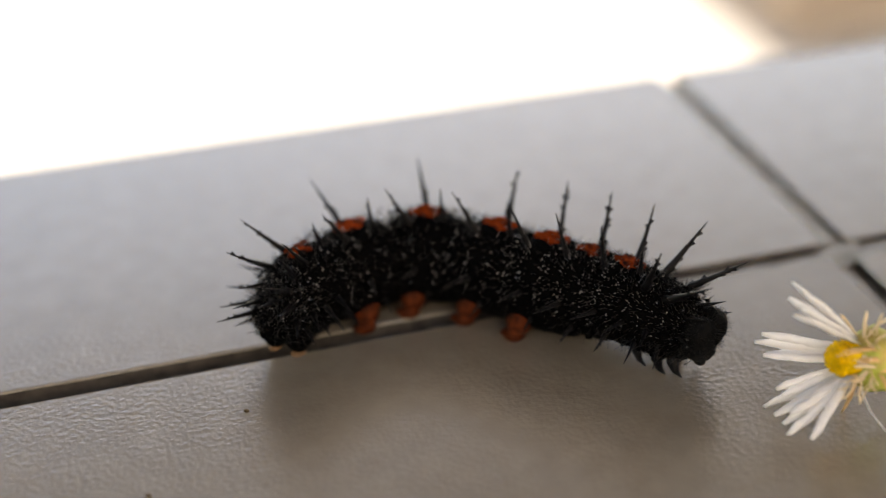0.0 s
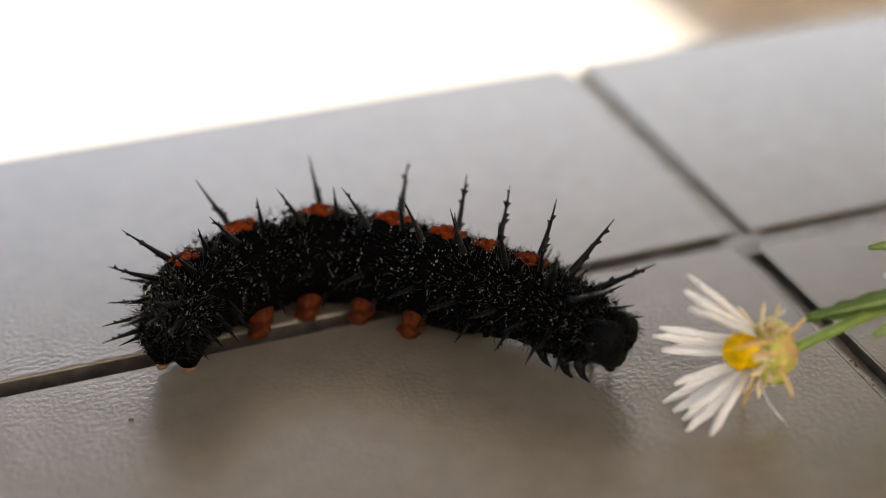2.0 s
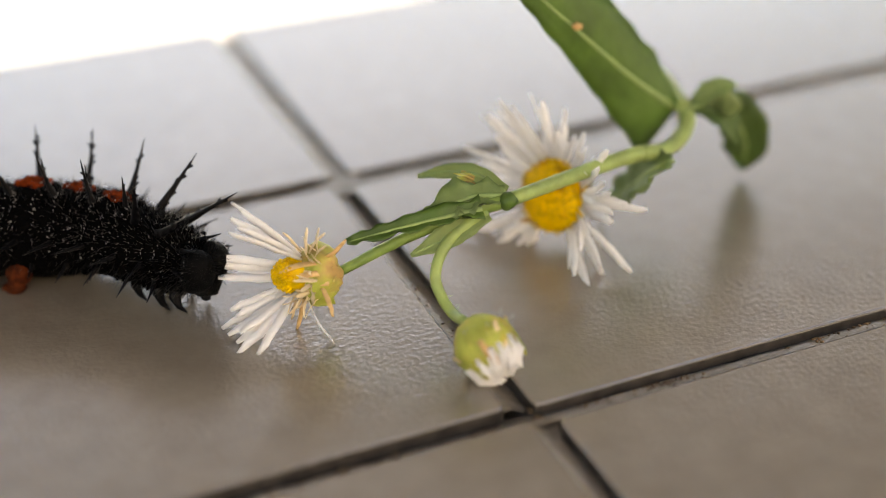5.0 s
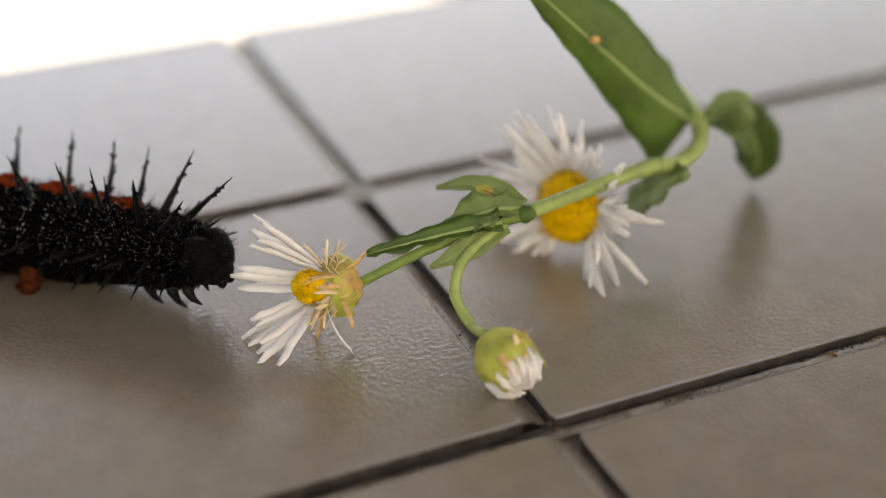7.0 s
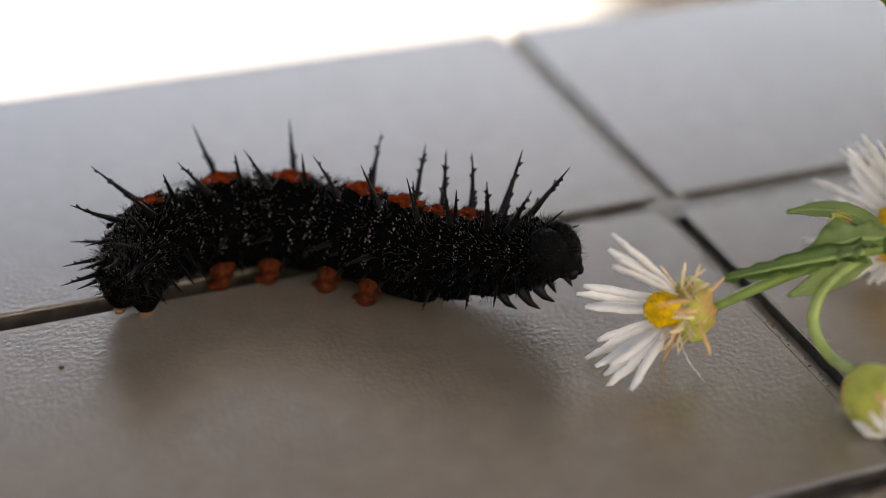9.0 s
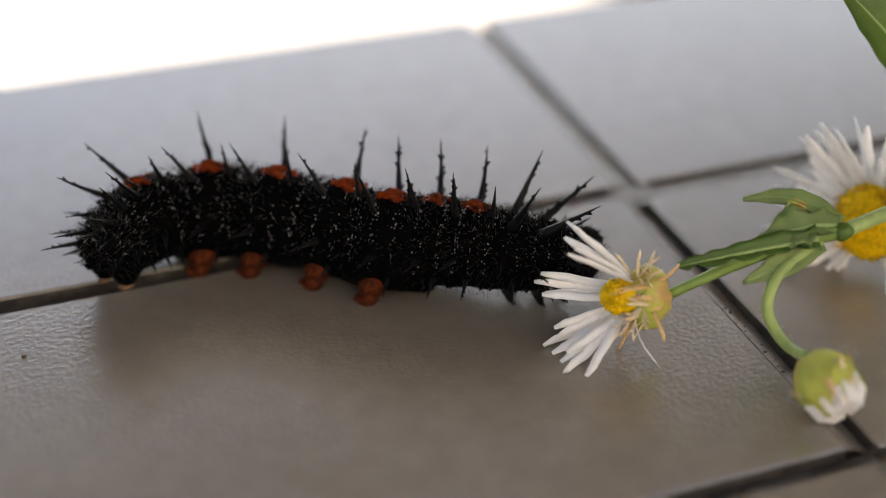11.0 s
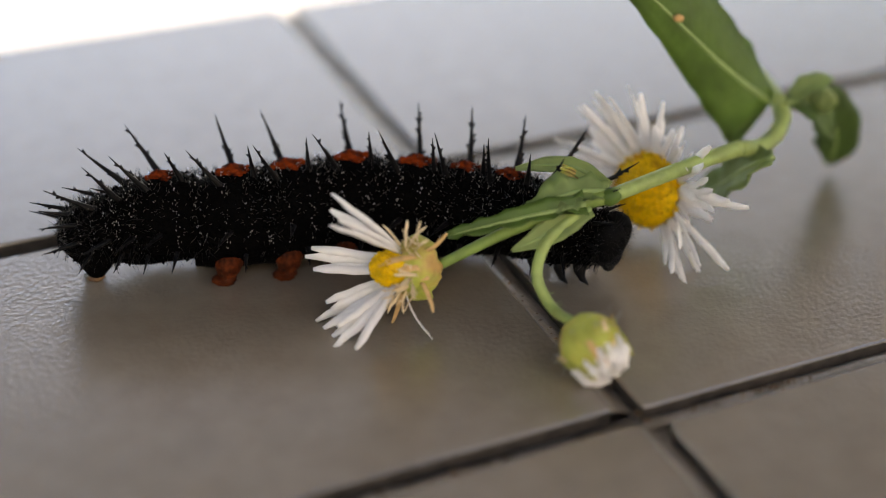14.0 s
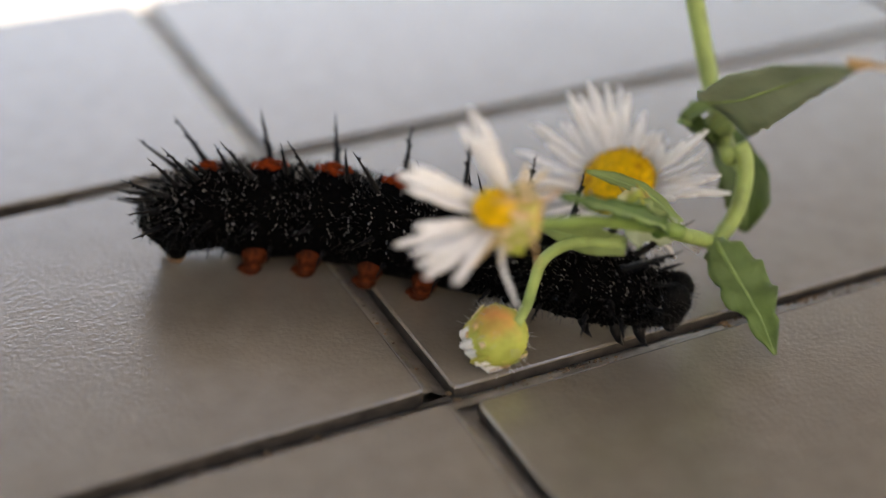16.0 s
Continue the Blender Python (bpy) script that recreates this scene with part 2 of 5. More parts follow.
def build_table():
    table = empty("tiled_table", pose(0, 0, 0))
    tagged(table, "table top of grey-brown glazed oblong tiles with dirty joints", "table")
    x0, x1, y0, y1 = -4 * LONG, 4 * LONG, -9 * PITCH, FAR_EDGE
    bm = bmesh.new()
    add_box(bm, (x0, y0, -0.030), (x1, y1 - 0.001, -0.0052), 0.002)
    part("board", bm, TABLE, table, "brown board under the tiles")
    # the grout leans: low along the tile edges that face -x and -y, almost flush with the tiles on the other side
    bm = bmesh.new()
    add_box(bm, (x0 + 0.001, y0 + 0.001, -0.0050), (x1 - 0.001, y1 - 0.003, -0.0024))

    def wedge(lo, hi, along, base, level=0.34, sunk=0.0002):
        """A strip of grout from lo to hi, across which it falls by a curve."""
        n, m = 7, max(2, int((hi[along] - lo[along]) / 0.0015))
        across = 1 - along
        rows = []
        for a in range(m + 1):
            row = []
            for b in range(n + 1):
                q = [0.0, 0.0]
                q[along] = lo[along] + (hi[along] - lo[along]) * a / m
                q[across] = lo[across] + (hi[across] - lo[across]) * b / n
                v = b / n
                z = -base * grout_fall(v, level) - sunk + 0.00022 * noise.noise(Vector((q[0] * 420, q[1] * 420, 2.0)))
                row.append(bm.verts.new((q[0], q[1], min(z, -0.0001))))
            rows.append(row)
        for p, q in zip(rows, rows[1:]):
            for b in range(n):
                bm.faces.new((p[b], p[b + 1], q[b + 1], q[b]))

    half = JOINT / 2
    for j in range(-2, 1):
        yj = j * PITCH
        for a, b in ((-0.21, -0.024), (-0.024, 0.21)):
            wedge((a, yj - half - 0.0008, 0), (b, yj + half + 0.0002, 0), 0, 0.0007 if j == 0 and b > 0 else 0.0016, *((0.15, 0.0004) if j == 0 and b < 0 else (0.34, 0.0002 if j == 0 else 0.00035)))
    for j in range(-3, 1):
        for i in range(-1, 2):
            xj = i * LONG - 0.0009 * (j == -1)
            top = (j + 1) * PITCH - half - 0.0008 if j < 0 else y1 - 0.003
            wedge((xj - half - 0.0003, j * PITCH + half, 0), (xj + half + 0.0003, top, 0), 1, *((0.0013, 0.3, 0.0003) if j < 0 else (0.0006,)))
    # where joints meet they are filled almost level
    for j in range(-2, 1):
        for i in range(-1, 2):
            xj = i * LONG - 0.0005
            wedge((xj - 0.0027, j * PITCH - half - 0.0022, 0), (xj + 0.0027, j * PITCH + half + 0.0002, 0), 0, 0.00018 if j == 0 else 0.0005, 0.34, 0.0002 if j == 0 else 0.0011)
    part("grout", bm, GROUT, table, "dirty brown grout in the joints")
    for sx in (x0 + 0.03, x1 - 0.03):
        for sy in (y0 + 0.03, y1 - 0.03):
            bm = bmesh.new()
            add_tube(bm, [Vector((sx, sy, -0.75)), Vector((sx, sy, -0.4)), Vector((sx, sy, -0.03))], [0.013, 0.016, 0.018], 12)
            part("leg", bm, TABLE, table)

    def tile_mesh(w, d, seed):
        bm = bmesh.new()
        a, b, e, r = w / 2, d / 2, 0.00020, 0.00012
        rng = random.Random(seed)
        rings = []
        for inset, z in ((0, -0.0046), (0, -e), (r * 0.25, -e * 0.42), (r * 0.95, -0.00012), (r * 2.4, 0.0)):
            loop = []
            for cx, cy, a0 in ((1, 1, 0), (-1, 1, 90), (-1, -1, 180), (1, -1, 270)):
                for k in range(3):
                    an = radians(a0 + 45 * k)
                    cr = 0.0008
                    loop.append(bm.verts.new((cx * (a - cr) + (cr - min(inset, cr * 0.9)) * math.cos(an) - cx * max(0, inset - cr * 0.9) + rng.uniform(-1, 1) * 3e-5,
                                              cy * (b - cr) + (cr - min(inset, cr * 0.9)) * math.sin(an) - cy * max(0, inset - cr * 0.9) + rng.uniform(-1, 1) * 3e-5, z)))
            rings.append(loop)
        for n, (p, q) in enumerate(zip(rings, rings[1:])):
            for k in range(12):
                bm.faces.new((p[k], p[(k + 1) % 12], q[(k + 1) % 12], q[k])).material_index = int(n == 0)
        bm.faces.new(rings[-1])
        bm.faces.new(rings[0][::-1])
        return bm

    made = []
    for s in range(3):
        o = part("tile", tile_mesh(LONG - JOINT, PITCH - JOINT, s), TILE, table, smooth=False)
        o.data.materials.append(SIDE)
        made.append(o)
    far = part("tile", tile_mesh(LONG - JOINT, y1 - JOINT / 2, 9), TILE, table, smooth=False)
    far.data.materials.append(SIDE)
    used = set()
    rng = random.Random(4)
    for j in range(-9, 1):
        for i in range(-4, 4):
            yc = (j + 0.5) * PITCH if j < 0 else (y1 + JOINT / 2) / 2
            src = far if j == 0 else made[rng.randrange(3)]
            if src in used:
                o = part("tile", src.data, None, table)
            else:
                o = src
                used.add(src)
            if i >= 0 and j < 0:
                yc -= 0.0009
            o.matrix_basis = pose((i + 0.5) * LONG + (-0.0009 if j == -1 else 0.0002 if j < -1 else 0.0), yc, rng.uniform(-1, 1) * 8e-5, rng.uniform(-1, 1) * 0.10, rng.uniform(-1, 1) * 0.05, 0)
    return table


def build_crumbs():
    rng = random.Random(15)
    for x, y, z, r in ((-0.0721, -0.0098, 0.0001, 0.27), (0.0002, -0.0512, -0.0007, 0.6), (0.0, -0.0498, -0.0007, 0.35), (0.028, -0.0514, -0.0007, 0.4), (0.041, -0.0513, -0.0007, 0.35), (-0.014, -0.0508, -0.0007, 0.45), (-0.019, -0.0509, -0.0007, 0.5), (-0.026, -0.0507, -0.0007, 0.35), (-0.083, -0.020, 0.0001, 0.3)):
        bm = bmesh.new()
        add_blob(bm, (0, 0, 0.3 * r * MM), r * MM, r * 0.75 * MM, r * 0.5 * MM, 8, 6, rough=0.5)
        o = part("crumb", bm, DIRT)
        o.matrix_basis = pose(x, y, z, 0, 0, rng.uniform(0, 180))
        tagged(o, "tiny brown crumb of dirt on the tiles", "crumb", "crumbs on the table")


def build_joint_dirt():
    """Loose orange-brown dirt that lies on the leaning grout of the near joints."""
    rng = random.Random(61)
    bm = bmesh.new()
    for _ in range(1300):
        if rng.random() < 0.97:
            v = min(0.8, max(0.02, rng.gauss(0.30, 0.13)))
            x, y = rng.uniform(-0.14, 0.13), -PITCH - 0.00205 + 0.0035 * v
            z = -0.00035 - 0.0016 * grout_fall(v)
            if noise.noise(Vector((x * 60, 3, 1))) < -0.08 or abs(x) < 0.003:
                continue
        else:
            v = min(0.8, max(0.02, rng.gauss(0.25, 0.15)))
            x, y = -0.0009 - 0.00155 + 0.0031 * v, rng.uniform(-0.046, -0.020)
            z = -0.0003 - 0.0013 * grout_fall(v, 0.3)
        q = rng.uniform(0.07, 0.24) * MM
        add_chip(bm, (x, y, z + q * 0.35), q * rng.uniform(0.8, 1.5), q * rng.uniform(0.7, 1.2), q * 0.7)
    tagged(part("dirt", bm, RUST), "orange-brown loose dirt in the tile joints", "dirt", kind="stuff")


build_setting()
build_table()
build_crumbs()
build_joint_dirt()


# ---------------------------------------------------------------- caterpillar
def spine_mesh(length, seed, branches=4, r=0.42):
    """A tapered, slightly bent horn with small side thorns; grows along z."""
    rng = random.Random(seed)
    bm = bmesh.new()
    n, sides = 13, 8
    bend = Vector((rng.uniform(-1, 1), rng.uniform(-1, 1), 0)) * length * 0.05
    path = [Vector((0, 0, length * k / (n - 1) - 0.5 * MM)) + bend * (k / (n - 1)) ** 2 for k in range(n)]
    radii = [r * MM * (1.3 if k == 0 else 1) * (1 - 0.93 * (k / (n - 1)) ** 0.85) * (1 + rng.uniform(-0.06, 0.06)) for k in range(n)]
    add_tube(bm, path, radii, sides)
    bm.faces.ensure_lookup_table()
    for k in range(branches):
        i = int((0.20 + 0.62 * k / max(1, branches - 1) + rng.uniform(-0.04, 0.04)) * (n - 1))
        f = bm.faces[i * sides + rng.randrange(sides)]
        if not f.is_valid or len(f.verts) != 4:
            continue
        c = f.calc_center_median()
        o = Vector((c.x - path[i].x, c.y - path[i].y, 0)).normalized()
        ln = min(0.36 * MM, length * 0.065) * rng.uniform(0.8, 1.3)
        tip = bm.verts.new(c + (o * 0.8 + Vector((0, 0, 0.75))) * ln)
        vs = list(f.verts)
        bmesh.ops.delete(bm, geom=[f], context="FACES_ONLY")
        for q in range(4):
            bm.faces.new((vs[q], vs[(q + 1) % 4], tip))
        bm.faces.ensure_lookup_table()
    me_ob = part("spine", bm, SPINE)
    me = me_ob.data
    bpy.data.objects.remove(me_ob)
    return me


SPINES = {"long": [spine_mesh(7.0 * MM, s, 8, 0.48) for s in (1, 2, 3)], "mid": [spine_mesh(4.6 * MM, s, 6, 0.38) for s in (4, 5, 6)],
          "short": [spine_mesh(3.2 * MM, s, 4, 0.38) for s in (7, 8)], "near": [spine_mesh(5.9 * MM, s, 6, 0.42) for s in (15, 16, 17)], "back": [spine_mesh(4.3 * MM, s, 5, 0.42) for s in (13, 14)],
          "fork": [spine_mesh(7.8 * MM, s, 9, 0.56) for s in (9, 10)]}


def segment_mesh(length, radius, seed, taper=0.0, pinch=0.27, rump=False, belly=1.04):
    bm = bmesh.new()
    n, sides = 13, 30
    rings = []
    for i in range(n):
        u = -1 + 2 * i / (n - 1)
        shape = (1 + taper * u) * (math.sqrt(max(0.03, 1 - max(0.0, -u) ** 2.0)) if rump else 1)
        back = ((1 - pinch * abs(u) ** 2.6) - 0.020 * (math.cos(u * 9.4) > 0.3)) * shape * (0.80 if abs(u) > 0.93 else 1)
        under = (1 - 0.07 * abs(u) ** 2.6) * shape
        loop = []
        for k in range(sides):
            a = 2 * math.pi * k / sides
            y, z = math.sin(a), math.cos(a)
            low = min(1, max(0, -z * 1.6))
            rr = radius * (back + (under - back) * low) * (1 - 0.10 * max(0, -z)) * (1 + 0.035 * noise.noise(Vector((u * 2.4 + seed * 7, y * 2.2, z * 2.2))))
            # the underside is broad and lies flat on the ground
            loop.append(bm.verts.new((u * length / 2, y * rr * (1 + 0.15 * low * (belly > 1.2)), max(-5.25 * MM, z * rr * (belly if z < 0 else 1.0)))))
        rings.append(loop)
    for p, q in zip(rings, rings[1:]):
        for k in range(sides):
            bm.faces.new((p[k], p[(k + 1) % sides], q[(k + 1) % sides], q[k]))
    bm.faces.new(rings[0][::-1])
    bm.faces.new(rings[-1])
    return bm


def around(radius, ang, x=0.0):
    a = radians(ang)
    return Vector((x, math.sin(a) * radius, math.cos(a) * radius))


def add_spine(seg, kind, radius, ang, x=0.0, lean=0.0, k=0, out=None):
    """A horn on the segment at an angle from its back's midline, leaning forward by lean degrees."""
    ob = part("spine", SPINES[kind][k % len(SPINES[kind])], None, seg)
    o = radians(ang if out is None else out)
    d = Vector((math.sin(radians(lean)), math.sin(o) * math.cos(radians(lean)), math.cos(o) * math.cos(radians(lean))))
    q = Vector((0, 0, 1)).rotation_difference(d)
    ob.matrix_basis = Matrix.Translation(around(radius * 0.96, ang, x)) @ q.to_matrix().to_4x4() @ pose(0, 0, 0, 0, 0, 47 * k + ang)
    return ob


def add_fuzz(seg, length, radius, seed, specks=150, hairs=170, rump=False):
    rng = random.Random(seed)

    def shrink(x):
        return math.sqrt(max(0.05, 1 - (2 * x / length) ** 2)) if rump and x < 0 else 1.0

    bm = bmesh.new()
    for _ in range(90):
        a, x = rng.uniform(-150, 150), rng.uniform(-0.44, 0.44) * length
        p = around(radius * shrink(x) * (0.95 - 0.25 * max(0, abs(x) / length - 0.3)), a, x)
        d = Vector((rng.uniform(-0.3, 0.3), p.y / radius, p.z / radius))
        add_cone(bm, p, p + d * rng.uniform(0.2, 0.5) * MM, rng.uniform(0.2, 0.4) * MM, 5)
    o = part("skin_grain", bm, BLACK, seg, "small black warts of the skin")
    o["kind"] = "stuff"
    bm = bmesh.new()
    for _ in range(specks):
        row = rng.choice((-0.36, -0.12, 0.12, 0.36))
        x, a = (row + rng.uniform(-0.03, 0.03)) * length, rng.uniform(-100, 100)
        z = rng.uniform(0.028, 0.062) * MM
        add_chip(bm, around(radius * shrink(x) * (1.055 - 0.5 * max(0, abs(x) / length - 0.33)), a, x), z, z, z * 2.2)
    o = part("speckling", bm, SPECK, seg, "tiny white dots on black skin")
    o["kind"] = "stuff"
    for name, mat, n, lo, hi, r in (("pale_fuzz", HAIR, hairs * 2 // 5, 0.4, 1.3, 0.02), ("dark_fuzz", DARKHAIR, hairs * 3 // 2, 0.4, 1.3, 0.045)):
        bm = bmesh.new()
        for _ in range(n):
            # pale hairs sit on the back only, where they also imitate its grey sheen
            a, x = rng.uniform(-75, 75) if mat is HAIR else rng.uniform(-140, 140), rng.uniform(-0.5, 0.5) * length
            b = around(radius * shrink(x) * 0.95, a, x)
            d = Vector((rng.uniform(-0.7, 0.7), b.y / radius + rng.uniform(-0.35, 0.35), b.z / radius + rng.uniform(-0.35, 0.35))).normalized()
            add_tube(bm, [b, b + d * rng.uniform(lo, hi) * MM], [r * MM, r * 0.25 * MM], 3)
        o = part(name, bm, mat, seg, "fine hair")
        o["kind"] = "stuff"


GIRTH = {"tail": 0.96, "A9": 0.97, "A8": 1.0, "A7": 1.03, "A2": 1.03, "A1": 1.0, "T3": 0.97, "T2": 0.95, "T1": 0.95}


def build_caterpillar():
    cat = empty("caterpillar", pose(-0.042, 0, 0))
    tagged(cat, "spiny black caterpillar with rust-red spots crawling on the tiles", "caterpillar")
    segs = {}
    spec = {  # length, radius in mm, taper
        "tail": (5.0, 3.2, 0.12), "A9": (5.0, 3.65, 0.06), "A8": (6.6, 4.1, 0.04), "A7": (8.6, 4.55, 0), "A6": (9.4, 4.7, 0), "A5": (9.8, 4.75, 0),
        "A4": (9.8, 4.75, 0), "A3": (9.4, 4.7, 0), "A2": (8.0, 4.6, 0), "A1": (7.2, 4.45, -0.02), "T3": (6.8, 4.3, -0.03), "T2": (6.0, 3.8, -0.07), "T1": (4.6, 3.0, -0.08)}
    for i, (key, (ln, rad, taper)) in enumerate(spec.items()):
        seg = part("segment", segment_mesh(ln * MM, rad * MM * GIRTH.get(key, 1.03), i, taper, rump=key == "tail", belly=1.24 if key in ("A3", "A4", "A5", "A6") else 1.08), BLACK, cat, "black velvety body segment")
        segs[key] = seg
        r = rad * MM * GIRTH.get(key, 1.03)
        add_fuzz(seg, ln * MM, r, 40 + i, specks=55 if key[0] == "T" else 80 if key in ("tail", "A9", "A8") else 135, rump=key == "tail", hairs=420 if key == "tail" else 170)
        if key[0] == "A" and key not in ("A9", "A8"):
            bm = bmesh.new()
            s = 1.0 if key in ("A5", "A4", "A6", "A3") else 0.86
            tilt = pose(0, 0, 0, -20).to_3x3()
            for dx, dy, q in ((-0.2, 0.0, 1.5), (1.25, 0.2, 0.95), (-1.2, -0.2, 0.9), (0.5, -0.55, 0.8), (-0.4, 0.7, 1.1)):
                add_blob(bm, around(r * 0.87, 13 + dy * 22, dx * s * MM), q * s * MM, q * 0.8 * s * MM, (0.55 + 0.55 * q) * s * MM, 14, 9, tilt, 0.45)
            part("dorsal_spot", bm, RED, seg, "rust-red spot on the back")
        lean = {"tail": -78, "A9": -62, "A8": -44, "A7": -27, "A6": -14, "A5": -12, "A4": -11, "A3": -7, "A2": -4, "A1": 0, "T3": 19, "T2": 46, "T1": 60}[key]
        if key == "tail":
            for n, (kind, a, x, ln2) in enumerate((("mid", -38, -0.6, -66), ("mid", 38, -0.6, -66), ("mid", -75, -1.0, -58), ("mid", 75, -1.0, -58), ("short", 0, -1.4, -70),
                                                   ("short", -105, 0.2, -40), ("short", 105, 0.2, -40))):
                add_spine(seg, kind, r * (0.92 if x < 0 else 1), a, x * MM, ln2, i + n)
        elif key == "T1":
            for a in (-30, 30, -75, 75):
                add_spine(seg, "short", r, a, 0.6 * MM, lean, i)
        else:
            big = "fork" if key in ("T2", "T3") else "long"
            if key in ("A9",):
                big = "mid"
            for n, a in enumerate((-20, 34) if key in ("T2", "T3") else (-27, 38)):
                near = n == 0 and key[0] == "A"
                add_spine(seg, "near" if near else big, r, a + 11 * near, -1.6 * MM if near else 0, {"A9": -50, "A8": -30, "A7": -36, "A6": -34, "A5": -28, "A4": -24, "A3": -20, "A2": -14, "A1": -8}[key] if near else lean, i + n, -7 if near else None)
            for n, a in enumerate((-80, 80)):
                add_spine(seg, "mid", r, a, -0.8 * MM, lean * 0.6 - 10, i + n + 1)
            for n, a in enumerate((-112, 112)):
                add_spine(seg, "short", r, a, 0.6 * MM, lean * 0.5, i + n)
            if key[0] == "A":
                add_spine(seg, "back", r, -4, 2.0 * MM, lean + 6, i)
        if key in ("A3", "A4", "A5", "A6"):
            for sy in (-1, 1):
                bm = bmesh.new()
                root, foot = Vector((-1.0 * MM, sy * 3.2 * MM, -2.6 * MM)), Vector((-1.9 * MM, sy * 4.4 * MM, -5.15 * MM))
                mid = root.lerp(foot, 0.55) + Vector((0, sy * 0.3 * MM, 0))
                add_tube(bm, [root, mid, root.lerp(foot, 0.82), foot], [1.7 * MM, 1.3 * MM, 0.9 * MM, 0.8 * MM], 12)
                add_blob(bm, foot + Vector((0, 0, 0.2 * MM)), 1.35 * MM, 0.95 * MM, 0.6 * MM, 12, 8, rough=0.35)
                part("proleg", bm, PROLEG, seg, "rust-red stubby leg")
        if key == "tail":
            for sy in (-1, 1):
                bm = bmesh.new()
                add_tube(bm, [Vector((0.9 * MM, sy * 1.2 * MM, -1.0 * MM)), Vector((0.8 * MM, sy * 1.4 * MM, -2.9 * MM)), Vector((0.6 * MM, sy * 1.4 * MM, -4.1 * MM))], [2.2 * MM, 1.7 * MM, 0.9 * MM], 14)
                leg = part("proleg", bm, BLACK, seg, "dark clasping leg at the tail")
                bm = bmesh.new()
                add_blob(bm, (0.5 * MM, sy * 1.4 * MM, -4.45 * MM), 0.95 * MM, 0.7 * MM, 0.4 * MM, 10, 6, rough=0.3)
                part("foot", bm, FOOT, seg, "tan clasping foot")
        if key[0] == "T":
            for sy in (-1, 1):
                bm = bmesh.new()
                d = 0.80 if key != "T1" else 0.70
                add_tube(bm, [Vector((0, sy * 1.6 * MM, -2.4 * MM)), Vector((0.2 * MM, sy * 2.3 * MM, -4.3 * d * MM)), Vector((0.6 * MM, sy * 2.2 * MM, -5.6 * d * MM)), Vector((1.2 * MM, sy * 1.8 * MM, -6.7 * d * MM))],
                         [0.95 * MM, 0.62 * MM, 0.36 * MM, 0.08 * MM], 9)
                part("leg", bm, SPINE, seg, "shiny black hooked leg")
    # the head: two lobes, jaws and short bristles
    bm = bmesh.new()
    for sy in (-1, 1):
        add_blob(bm, (-0.4 * MM, sy * 1.1 * MM, 0.2 * MM), 2.0 * MM, 1.75 * MM, 2.65 * MM, 20, 14, rough=0.08)
    add_blob(bm, (0.3 * MM, 0, -1.3 * MM), 1.7 * MM, 1.9 * MM, 1.5 * MM, 14, 10)
    head = part("head", bm, HEADM, cat, "black two-lobed head")
    segs["head"] = head
    for sy in (-1, 1):
        bm = bmesh.new()
        add_blob(bm, (1.2 * MM, sy * 0.6 * MM, -2.2 * MM), 0.7 * MM, 0.55 * MM, 0.7 * MM, 8, 6)
        part("jaw", bm, SPINE, head)
    rng = random.Random(77)
    bm = bmesh.new()
    for _ in range(420):
        d = Vector((rng.uniform(-0.4, 1), rng.uniform(-1, 1), rng.uniform(-0.6, 1))).normalized()
        b = Vector((d.x * 1.6 - 0.3, d.y * 2.7, d.z * 2.5)) * MM
        add_tube(bm, [b, b + d * rng.uniform(0.5, 1.3) * MM], [0.035 * MM, 0.01 * MM], 3)
    o = part("fuzz", bm, DARKHAIR, head, "fine hair")
    o["kind"] = "stuff"
    return cat, segs


caterpillar, SEG = build_caterpillar()


# ---------------------------------------------------------------- flowering sprig
SPRIG_AT = Vector((0.006, -0.032, 0.0))


def cm(x, y, z):
    return Vector((x, y, z)) * 0.01 - SPRIG_AT


def axis_pose(at, direction, roll=0.0):
    q = Vector((0, 0, 1)).rotation_difference(Vector(direction).normalized())
    return Matrix.Translation(at) @ q.to_matrix().to_4x4() @ pose(0, 0, 0, 0, 0, roll)


def keep_mesh(bm, mat, smooth=True):
    o = part("part", bm, mat, smooth=smooth)
    me = o.data
    bpy.data.objects.remove(o)
    return me


def ray_mesh(length, width, seed, mat, curl=0.12):
    """A narrow strap-shaped ray with a notched tip; grows along z and arches towards -x."""
    rng = random.Random(seed)
    bm = bmesh.new()
    n = 7
    rows = []
    tw = rng.uniform(-0.5, 0.5)
    for k in range(n):
        u = k / (n - 1)
        w = width * (0.45 + 0.75 * math.sin(math.pi * (0.12 + 0.70 * u)) ** 0.8) / 2
        if k == n - 1:
            w *= 0.55
        c = Vector((-curl * length * u * u + rng.uniform(-1, 1) * 0.012 * length, rng.uniform(-1, 1) * 0.012 * length, length * u))
        s = Vector((math.sin(tw * u), math.cos(tw * u), 0))
        t = Vector((math.cos(tw * u), -math.sin(tw * u), 0)) * 0.03 * MM
        dip = Vector((0.22 * w, 0, 0))
        rows.append([bm.verts.new(c - s * w + t), bm.verts.new(c + t - dip), bm.verts.new(c + s * w + t), bm.verts.new(c + s * w - t), bm.verts.new(c - t - dip), bm.verts.new(c - s * w - t)])
    for p, q in zip(rows, rows[1:]):
        for k in range(6):
            bm.faces.new((p[k], p[(k + 1) % 6], q[(k + 1) % 6], q[k]))
    bm.faces.new(rows[0][::-1])
    bm.faces.new(rows[-1])
    return keep_mesh(bm, mat)


